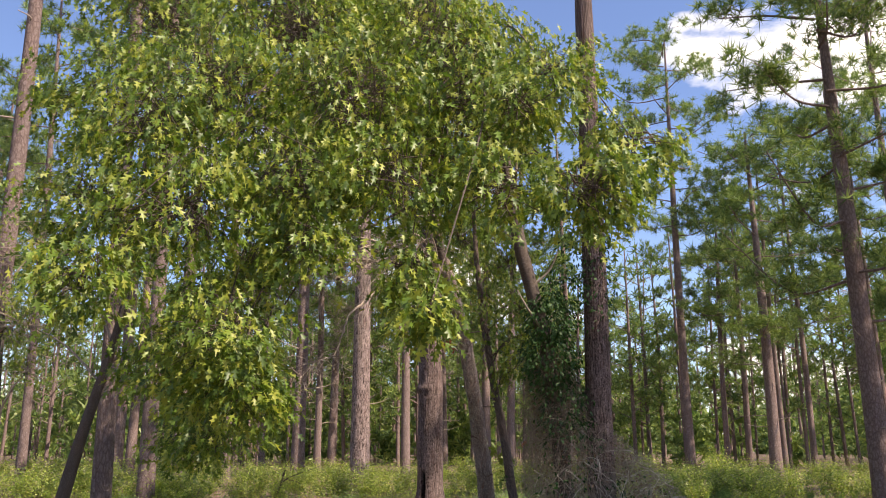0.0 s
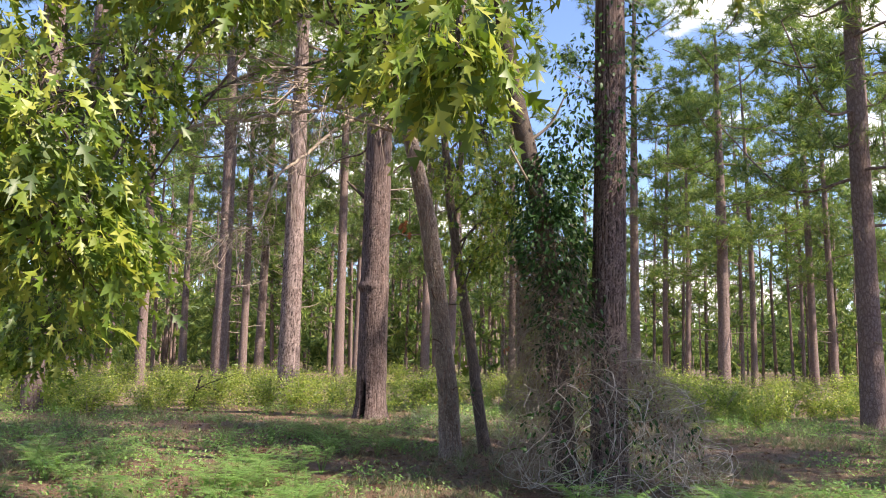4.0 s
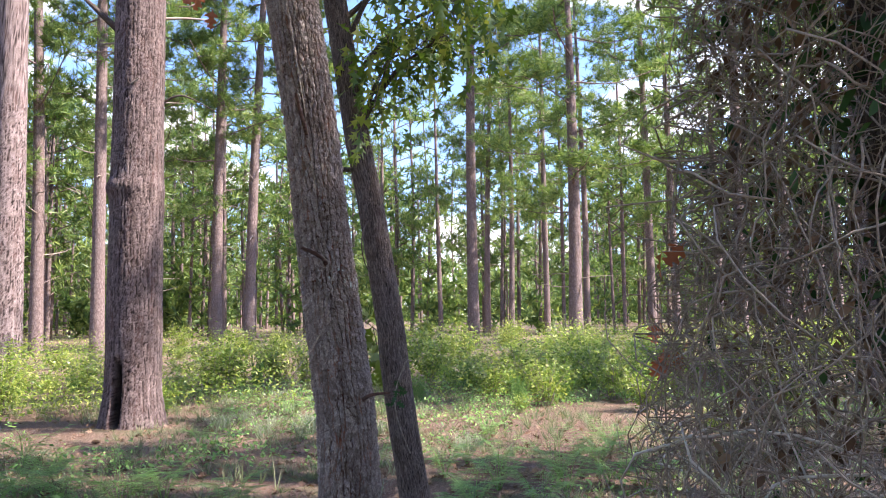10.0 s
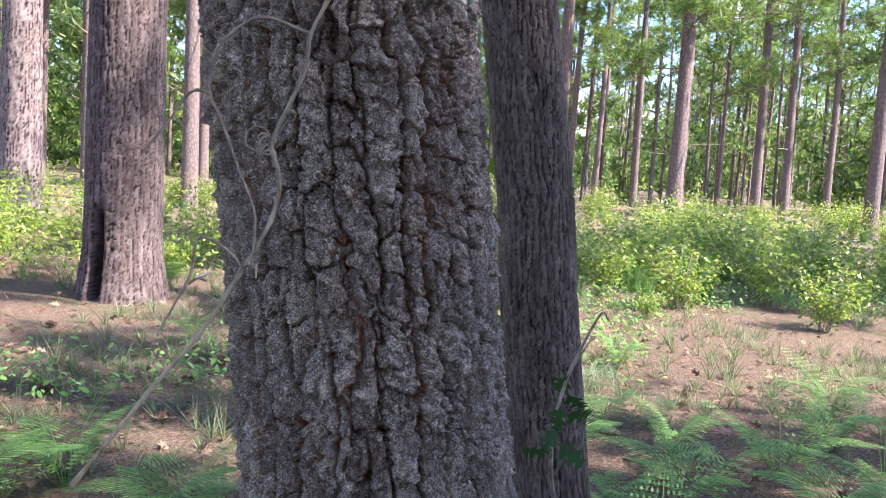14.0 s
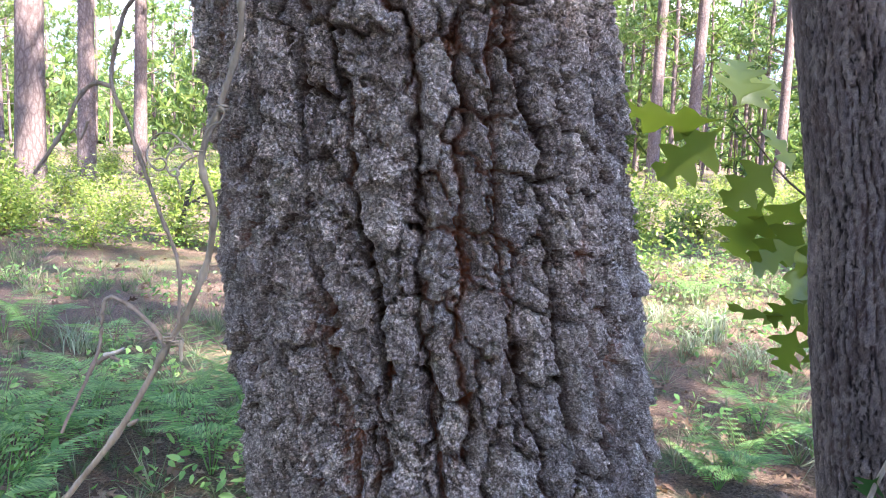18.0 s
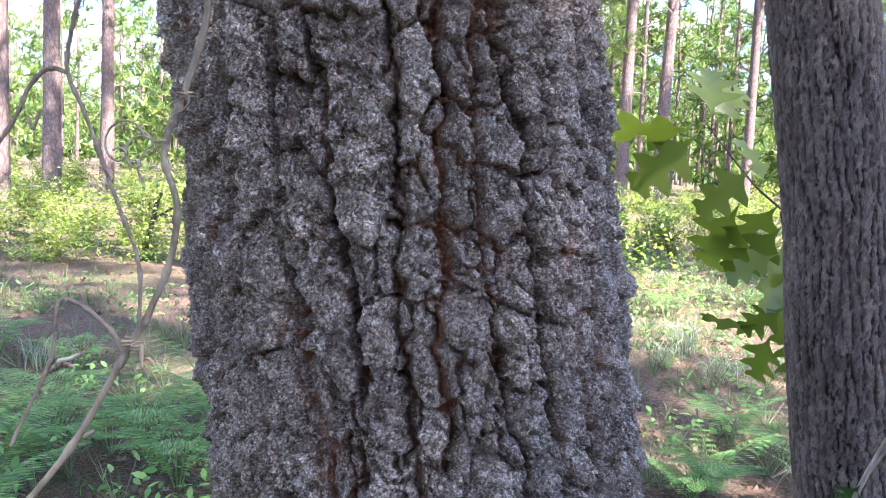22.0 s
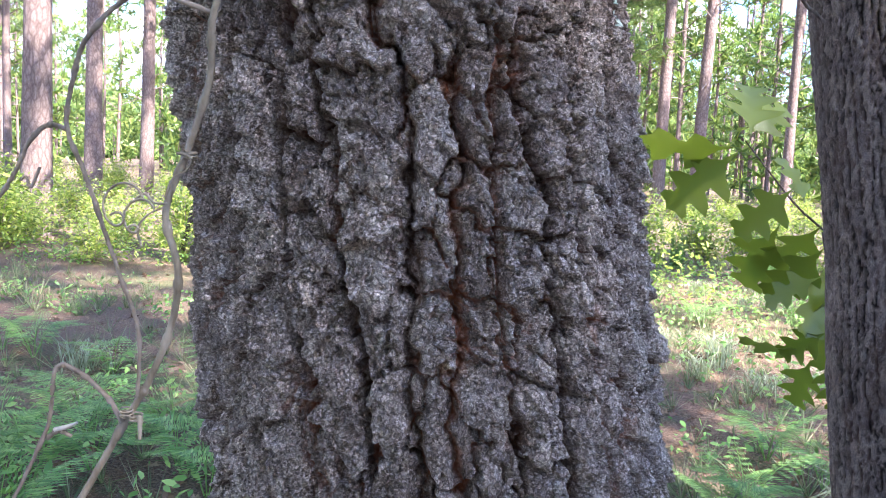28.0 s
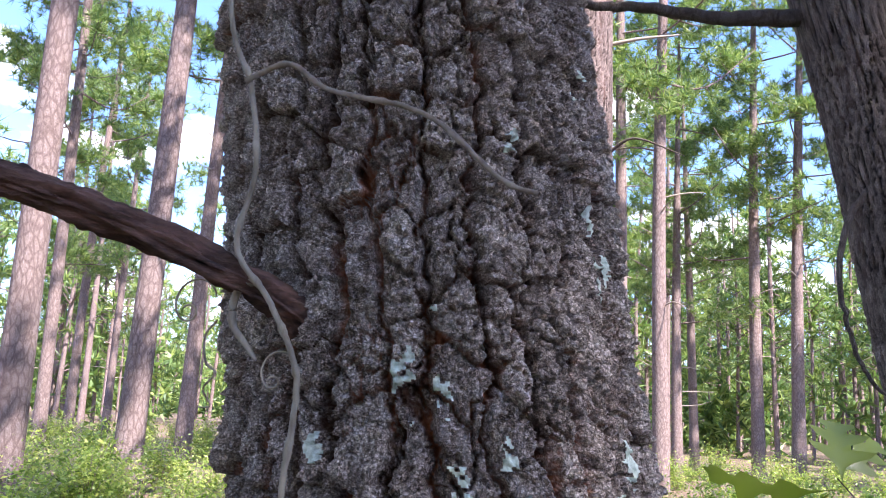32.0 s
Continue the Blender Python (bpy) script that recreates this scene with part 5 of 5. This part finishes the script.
# ---- undergrowth ----
def make_shrub(seed, size, leaf, n, mat, label, shape, droop=0.1):
    r = np.random.default_rng(seed)
    sh = thing("shrub", label, "shrub", "shrubs of the undergrowth")
    st, lv = Soup(), Soup()
    for _ in range(16):
        a = r.uniform(0, 6.283)
        q = size * r.uniform(0.2, 0.6)
        e = np.array((q * math.cos(a), q * math.sin(a), size * r.uniform(0.6, 1.05)))
        line = smooth_line([(0.05 * math.cos(a), 0.05 * math.sin(a), -0.05), e * (0.4, 0.4, 0.5), e], 8)
        st.add(*tube(line, [0.008, 0.003], 4))
        m = n // 16
        t = r.uniform(0.25, 1, m)
        p = np.stack([np.interp(t, np.linspace(0, 1, 8), line[:, i]) for i in range(3)], 1) + r.normal(0, 0.10 * size, (m, 3))
        scatter_leaves(lv, shape, p, leaf, r, droop)
    part("stem_clump", st.mesh("stem_clump", M_TWIG, True), sh, "", "stuff")
    part("leaves", lv.mesh("leaves", mat), sh, "", "stuff")
    return sh


def make_plume(seed, size, label):
    """Feathery upright weed."""
    r = np.random.default_rng(seed)
    sh = thing("feathery_weed", label, "plant", "feathery weeds")
    st, lv = Soup(), Soup()
    for _ in range(12):
        a, q = r.uniform(0, 6.283), size * r.uniform(0.05, 0.4)
        e = np.array((q * math.cos(a), q * math.sin(a), size * r.uniform(0.65, 1.1)))
        line = smooth_line([(0.4 * e[0], 0.4 * e[1], -0.05), e * (0.7, 0.7, 0.5), e], 9)
        st.add(*tube(line, [0.006, 0.002], 4))
        for t in np.linspace(0.15, 1, 20):
            p = np.array([np.interp(t, np.linspace(0, 1, 9), line[:, i]) for i in range(3)])
            scatter_blades(lv, p, 9, 0.15 * (1.25 - t * 0.7) * size, 0.007, (0, 0, 0.35), r, 0.9)
    part("stem_clump", st.mesh("stem_clump", M_FENNEL, True), sh, "", "stuff")
    part("leaves", lv.mesh("leaves", M_FENNEL), sh, "", "stuff")
    return sh


def make_fern(seed, size, label):
    r = np.random.default_rng(seed)
    fe = thing("fern", label, "fern", "ferns on the forest floor")
    for k in range(7):
        s = Soup()
        a = k * 0.9 + r.uniform(-0.3, 0.3)
        d = np.array((math.cos(a), math.sin(a), 0))
        ln = size * r.uniform(0.7, 1.1)
        rise = r.uniform(0.55, 0.95)
        line = smooth_line([(0, 0, -0.02), d * ln * 0.28 + (0, 0, ln * 0.55), d * ln * 0.75 + (0, 0, ln * rise)], 14)
        s.add(*tube(line, [0.004, 0.0015], 3))
        side = np.cross(d, (0, 0, 1))
        for t in range(4, 14):
            w = ln * 0.30 * (1 - (t - 3) / 12)
            for sg in (-1, 1):
                tip = line[t] + sg * side * w + d * w * 0.35 + (0, 0, -0.1 * w)
                along = tip - line[t]
                for u in np.linspace(0.15, 1.0, 5):
                    c = line[t] + along * u
                    fw = 0.042 * size * (1.2 - 0.7 * u) * 2
                    o = d * fw
                    s.add(np.array([c, c + o + along * 0.06, c + along * 0.13, c - o * 0.8 + along * 0.06]), np.array([(0, 1, 2, 3)]))
        part("frond", s.mesh("frond", M_FERN), fe)
    return fe


def plant_out(master, spots, jitter=0.25):
    first = True
    for k, (x, y, s) in enumerate(spots):
        q = np.random.default_rng(int(abs(x * 131 + y * 17) * 10) + 3)
        m = pose(x, y, gz(x, y), 0, 0, q.uniform(0, 360)) @ Matrix.Diagonal((s * q.uniform(0.85, 1.2), s * q.uniform(0.85, 1.2), s * q.uniform(0.85, 1.15), 1))
        if first:
            master.matrix_basis, first = m, False
        else:
            copy_thing(master, m)


def random_spots(seed, n, box, lo, hi, keep):
    r = np.random.default_rng(seed)
    out = []
    while len(out) < n:
        x, y = r.uniform(box[0], box[1]), r.uniform(box[2], box[3])
        if keep(x, y):
            out.append((x, y, r.uniform(lo, hi)))
    return out


def clear_of_walk(x, y):
    return not (abs(x - 0.2) < 2.2 and y < 17.5)


shrub_a = make_shrub(201, 1.0, 0.085, 1100, M_SHRUB, "leafy yellow-green shrub of the sunlit undergrowth", LEAF_OVAL)
shrub_b = make_shrub(202, 1.0, 0.095, 900, M_SHRUB, "scrub oak shrub with broad yellow-green leaves", LEAF_OVAL, 0.4)
shrub_c = make_shrub(205, 1.0, 0.11, 800, M_SHRUB, "low oak scrub with lobed yellow-green leaves", LEAF_ROUGH, 0.2)
plume = make_plume(203, 1.0, "feathery bright green weed clump")
fern = make_fern(204, 0.55, "lacy bright green fern clump")
belt = lambda x, y: y > 22.6 + 0.5 * math.sin(x * 0.9) + 0.03 * abs(x) and math.hypot(x + 3, y - 31) > 1.2 and math.hypot(x + 0.3, y - 22.8) > 1.1 and not (-3.5 < x < -1.2 and y < 25) and not (2.2 < x < 3.6 and y < 24.5)
mid = lambda x, y: y > 24 + 0.12 * abs(x) and math.hypot(x + 3, y - 31) > 1.2
plant_out(shrub_a, random_spots(1, 95, (-26, 34, 24, 46), 0.8, 1.3, mid) + [(-6.5, 22.5, 1.0), (-8, 20.5, 1.0), (6.4, 21.5, 0.7), (7.6, 20.0, 0.7), (5.0, 23.6, 0.8), (9.0, 21.9, 0.9), (-4.6, 27.5, 1.0), (0.9, 27.0, 1.0), (2.2, 28.5, 1.0)])
plant_out(shrub_b, random_spots(23, 34, (-13, 15, 22.8, 29), 0.5, 0.95, belt) + random_spots(2, 70, (-26, 34, 25, 46), 0.8, 1.3, mid) + [(-7.4, 23.8, 1.0), (8.0, 23.0, 0.9), (6.2, 19.6, 0.6), (4.8, 22.2, 0.6), (3.6, 25.5, 1.0)])
plant_out(shrub_c, random_spots(21, 60, (-13, 15, 22.5, 29), 0.6, 1.15, belt))
plant_out(plume, random_spots(22, 30, (1.5, 14, 22.0, 28), 0.5, 1.0, belt) + random_spots(3, 34, (-4, 26, 25, 42), 0.6, 1.15, mid) + [(5.0, 22.6, 0.8), (6.4, 24.0, 1.0), (8.5, 22.5, 0.9), (2.6, 23.0, 0.5), (5.2, 25.2, 1.0), (-1.9, 17.2, 0.45)])
near_spots = [(-1.6, 11.2, 1.0), (-2.2, 10.2, 1.1), (-0.9, 10.6, 0.8), (-2.9, 11.8, 0.9), (0.9, 10.4, 0.9), (2.0, 10.5, 1.1), (2.7, 10.6, 1.2), (1.6, 10.0, 0.8), (3.4, 11.0, 1.0), (-1.2, 13.6, 0.9), (-0.6, 16.0, 0.8), (-0.1, 16.6, 0.8), (-1.0, 16.8, 0.9),
              (1.9, 19.0, 0.8), (2.8, 18.2, 0.9), (3.4, 17.4, 0.8), (2.2, 17.6, 0.6), (0.4, 20.8, 0.7), (-3.5, 9.0, 1.0), (-2.0, 8.0, 0.8), (1.2, 8.2, 0.7), (2.6, 8.8, 0.9), (-3.8, 13.0, 0.8), (1.5, 18.6, 0.7),
              (-0.5, 16.3, 1.0), (-0.2, 16.1, 0.9), (0.15, 16.5, 0.8), (-0.9, 16.2, 1.0), (0.05, 16.9, 0.7), (2.1, 17.1, 0.9), (2.5, 17.6, 1.0), (1.9, 16.9, 0.7), (2.9, 17.2, 1.0), (2.3, 18.3, 0.9), (-1.4, 12.4, 1.0), (-0.9, 11.6, 0.9), (-2.0, 12.6, 1.0), (1.9, 11.4, 0.9), (2.9, 11.4, 1.0)]
near_spots += [(-1.4, 17.8, 1.1), (-1.0, 18.3, 1.1), (-1.6, 18.5, 1.2), (-0.7, 18.0, 1.0), (-1.2, 17.4, 1.0), (-0.3, 17.9, 1.0), (0.0, 18.2, 1.0), (-0.9, 18.8, 1.1), (-1.7, 18.0, 1.0), (-1.3, 18.1, 1.1), (1.7, 19.3, 0.8), (1.4, 18.5, 0.7), (3.2, 17.9, 1.0), (3.8, 18.3, 1.1), (4.3, 18.9, 1.0), (2.7, 18.8, 0.8), (3.6, 17.2, 1.0)]
near_spots = [(x, y, s * 0.95) for x, y, s in near_spots]
plant_out(fern, near_spots + random_spots(12, 45, (-4.5, -0.7, 8.0, 14.5), 0.8, 1.2, lambda x, y: True) + random_spots(13, 22, (1.5, 4.5, 9.4, 11.6), 0.7, 1.1, lambda x, y: True) + random_spots(4, 45, (-9, 9, 7, 24), 0.6, 1.1, clear_of_walk) + random_spots(9, 55, (-4.5, 4.5, 6.5, 12.0), 0.55, 0.9, lambda x, y: math.hypot(x - 2.3, y - 13.1) > 1.4 and abs(x - 0.055 * y) > 0.7))


def make_grass_clump(seed):
    """A clump of long pale arching blades."""
    r = np.random.default_rng(seed)
    clump = thing("grass_clump", "clump of long pale grey-green grass blades", "grass", "pale grass clumps")
    for _ in range(7):
        s = Soup()
        for _ in range(10):
            a, ln = r.uniform(0, 6.283), r.uniform(0.22, 0.42)
            d, o = np.array((math.cos(a), math.sin(a), 0)), np.array((-math.sin(a), math.cos(a), 0)) * 0.005
            p = np.array((*r.normal(0, 0.12, 2), 0.0))
            k = [p, p + d * ln * 0.25 + (0, 0, ln * 0.55), p + d * ln * 0.65 + (0, 0, ln * 0.7), p + d * ln + (0, 0, ln * 0.5)]
            s.add(np.array([k[0] - o, k[0] + o, k[1] + o, k[1] - o, k[2] + o * 0.7, k[2] - o * 0.7]), np.array([(0, 1, 2, 3), (3, 2, 4, 5)]))
            s.add(np.array([k[2] - o * 0.7, k[2] + o * 0.7, k[3]]), np.array([(0, 1, 2)]))
        part("tuft", s.mesh("tuft", M_PALE_GRASS), clump, "", "stuff")
    return clump


plant_out(make_grass_clump(61), [(0.73, 21.90, 0.75), (1.09, 22.74, 0.75), (1.33, 22.03, 0.75), (1.75, 23.15, 0.75), (1.74, 21.69, 0.75), (1.10, 21.17, 0.75), (2.30, 24.12, 0.75), (1.00, 24.06, 0.75), (1.88, 24.95, 0.75), (1.50, 20.88, 0.75), (1.9, 20.6, 0.9), (2.4, 20.9, 0.9), (1.7, 21.4, 1.0), (3.0, 19.6, 0.7), (-2.4, 19.6, 0.8), (1.5, 17.9, 0.7), (2.0, 18.6, 0.8), (2.6, 16.9, 0.7)])


def make_cover():
    """Grass, straw and fallen leaves."""
    r = np.random.default_rng(88)
    g = Soup()
    for _ in range(15000):
        x, y = r.uniform(-11, 13), 5 + 24 * r.uniform(0, 1) ** 1.15
        if vnoise(np.float64(x * 0.5 + 40), np.float64(y * 0.5 + 7), 5) * 0.7 + 0.3 * vnoise(np.float64(x * 1.7 + 40), np.float64(y * 1.7 + 7), 9) < 0.5:
            continue
        n = int(r.integers(9, 20))
        scatter_blades(g, (x, y, gz(x, y) - 0.01), n, r.uniform(0.08, 0.27), 0.007, (0, 0, 1.1), r, 0.65)
    tagged(new("grass", g.mesh("grass", M_GRASS)), label="thin pale green grass tufts over the forest floor", category="grass", kind="stuff")
    w = Soup()
    for _ in range(6500):
        x, y = r.uniform(-10, 11), 5 + 22 * r.uniform(0, 1) ** 1.2
        if vnoise(np.float64(x * 0.6 + 10), np.float64(y * 0.6 + 3), 15) < 0.42 or math.hypot(x - 0.8, y - 15.4) < 0.5:
            continue
        h = r.uniform(0.05, 0.28)
        n = int(6 + 50 * h)
        p = np.stack([x + r.normal(0, 0.06 + 0.2 * h, n), y + r.normal(0, 0.06 + 0.2 * h, n), gz(x, y) + h * r.uniform(0.15, 1, n)], 1)
        scatter_leaves(w, LEAF_OVAL, p, 0.055, r, 0.15)
    tagged(new("low_weeds", w.mesh("low_weeds", M_FERN)), label="low leafy green weeds covering the forest floor", category="weeds", kind="stuff")
    u = Soup()
    for _ in range(3700):
        y = 24 + 30 * r.uniform(0, 1) ** 1.6
        x = r.uniform(-30, 38) if y > 28 else r.uniform(-14, 18)
        if math.hypot(x + 3.0, y - 31.1) < 0.7 or vnoise(np.float64(x * 0.3 + 10), np.float64(y * 0.3 + 3), 25) < 0.36:
            continue
        h = r.uniform(0.45, 1.15)
        n = int(r.integers(28, 50))
        p = np.stack([x + r.normal(0, 0.32, n), y + r.normal(0, 0.32, n), h * r.uniform(0.1, 1, n)], 1)
        scatter_leaves(u, LEAF_OVAL, p, 0.07, r, 0.1)
    tagged(new("low_bushes", u.mesh("low_bushes", M_SHRUB)), label="low yellow-green bushes spreading under the pines", category="bushes", kind="stuff")
    s = Soup()
    n = 110000
    x, y = r.uniform(-9, 9, n), 4.5 + 21 * r.uniform(0, 1, n)
    a, ln = r.uniform(0, 6.283, n), r.uniform(0.05, 0.13, n)
    z = ground_height(x, y) + r.uniform(0.003, 0.02, n)
    d = np.stack([np.cos(a), np.sin(a), r.normal(0, 0.12, n)], 1)
    o = np.stack([-np.sin(a), np.cos(a), np.zeros(n)], 1) * 0.0022
    c = np.stack([x, y, z], 1)
    v = np.stack([c - o, c + o, c + d * ln[:, None]], 1).reshape(-1, 3)
    s.add(v, np.arange(3 * n).reshape(-1, 3))
    tagged(new("pine_straw", s.mesh("pine_straw", M_STRAW)), label="scattered reddish brown pine needles on the ground", category="litter", kind="stuff")
    s = Soup()
    n = 11000
    x, y = r.normal(0.8, 4.0, n), r.normal(15.0, 4.5, n)
    scatter_leaves(s, LEAF_ROUGH, np.stack([x, y, ground_height(x, y) + r.uniform(0.008, 0.03, n)], 1), 0.12, r, 0.0)
    tagged(new("fallen_leaves", s.mesh("fallen_leaves", M_DRY_LEAF)), label="dry brown fallen oak leaves scattered on the ground", category="litter", kind="stuff")


make_cover()


def make_pine_cone():
    cone = thing("pine_cone", "opened brown pine cone lying on the ground", "cone", "fallen pine cones")
    core = Soup()
    core.add(*tube(np.array([(0, 0, 0), (0.03, 0, 0.004), (0.07, 0, 0.004), (0.10, 0, 0)]) + (0, 0, 0.025), [0.008, 0.018, 0.016, 0.004], 8))
    part("core", core.mesh("core", M_STUB, True), cone)
    s = Soup()
    for k in range(46):
        t, a = k / 46, k * 2.4
        d = np.array((0.35, math.cos(a), math.sin(a)))
        o = np.array((0, -math.sin(a), math.cos(a)))
        p = np.array((0.008 + 0.088 * t, 0, 0.025)) + d * 0.012
        w = 0.010 * (1 - 0.5 * abs(t - 0.35))
        e = p + d * 0.020 * (1.1 - 0.7 * t)
        s.add(np.array([p - o * w * 0.5, p + o * w * 0.5, e + o * w, e + d * 0.004, e - o * w]), np.array([(0, 1, 2), (0, 2, 3), (0, 3, 4)]))
    part("scale_whorl", s.mesh("scale_whorl", M_DRY_LEAF), cone, "", "stuff")
    return cone


cone_spots = [(-0.9, 18.6, 1.0), (-0.6, 18.3, 0.9), (0.1, 17.9, 1.1), (0.5, 17.6, 1.0), (-1.4, 18.0, 1.0), (-0.3, 19.6, 1.1), (0.3, 19.0, 0.9), (-0.2, 16.9, 1.0), (0.0, 17.2, 1.0), (-1.1, 20.6, 1.0), (0.6, 20.2, 1.0), (3.6, 19.4, 1.0), (4.2, 18.0, 1.0), (-2.0, 16.0, 1.0), (-1.6, 14.2, 1.0), (2.2, 16.4, 0.9), (0.2, 13.2, 1.0), (-0.7, 21.4, 1.0)]
plant_out(make_pine_cone(), cone_spots)


def make_withered(name, place, n, size, spread, label, seed):
    r = np.random.default_rng(seed)
    e = thing(name, label, "leaf", at=place)
    for k in range(n):
        v, f = LEAF_FINE
        m = Matrix.Translation(Vector(r.normal(0, spread, 3))) @ pose(0, 0, 0, r.uniform(40, 130), r.uniform(40, 110), r.uniform(0, 360))
        part("leaf", raw_mesh("leaf", np.array([(m @ Vector(p * size))[:] for p in v]), f, M_RED_LEAF), e)
    s = Soup()
    s.add(*tube(smooth_line([(0, 0, 0), (0.03, 0.02, 0.16), (0.10, 0.05, 0.35)], 8), [0.002, 0.003], 5))
    part("stalk", s.mesh("stalk", M_TWIG, True), e)


make_withered("withered_leaf", (1.34, 13.56, 1.58), 2, 0.10, 0.015, "withered orange-brown leaf caught on a vine stalk", 3)
make_withered("withered_spray", (2.86, 15.86, 1.22), 9, 0.15, 0.07, "spray of withered red-brown oak leaves", 4)
make_withered("withered_spray", (0.23, 17.3, 3.7), 7, 0.15, 0.08, "spray of withered red-brown oak leaves hanging", 5)


def make_fallen_branch():
    e = thing("fallen_branch", "forked dead branch lying propped in the yellow-green scrub", "branch", at=(-4.7, 25.2, -0.1))
    for pts, rad in (([(-0.25, 0.1, 0.02), (-0.06, 0, 0.5), (0.02, 0, 0.81), (0.09, 0, 0.96)], [0.06, 0.05, 0.045, 0.03]), ([(0.0, 0, 0.62), (0.24, 0, 0.76), (0.66, 0, 0.91), (1.05, 0, 1.06)], [0.03, 0.022, 0.014, 0.006]), ([(0.1, 0, 0.68), (0.4, -0.05, 0.63), (0.6, -0.1, 0.5), (0.75, -0.1, 0.1)], [0.022, 0.014, 0.008]), ([(0.5, 0, 0.86), (0.62, 0.05, 1.05), (0.8, 0.05, 1.2)], [0.010, 0.005])):
        s = Soup()
        s.add(*tube(smooth_line(pts, 14), np.array(rad) * 0.7, 7))
        part("bough", s.mesh("bough", M_OAK_SMALL, True), e)


make_fallen_branch()
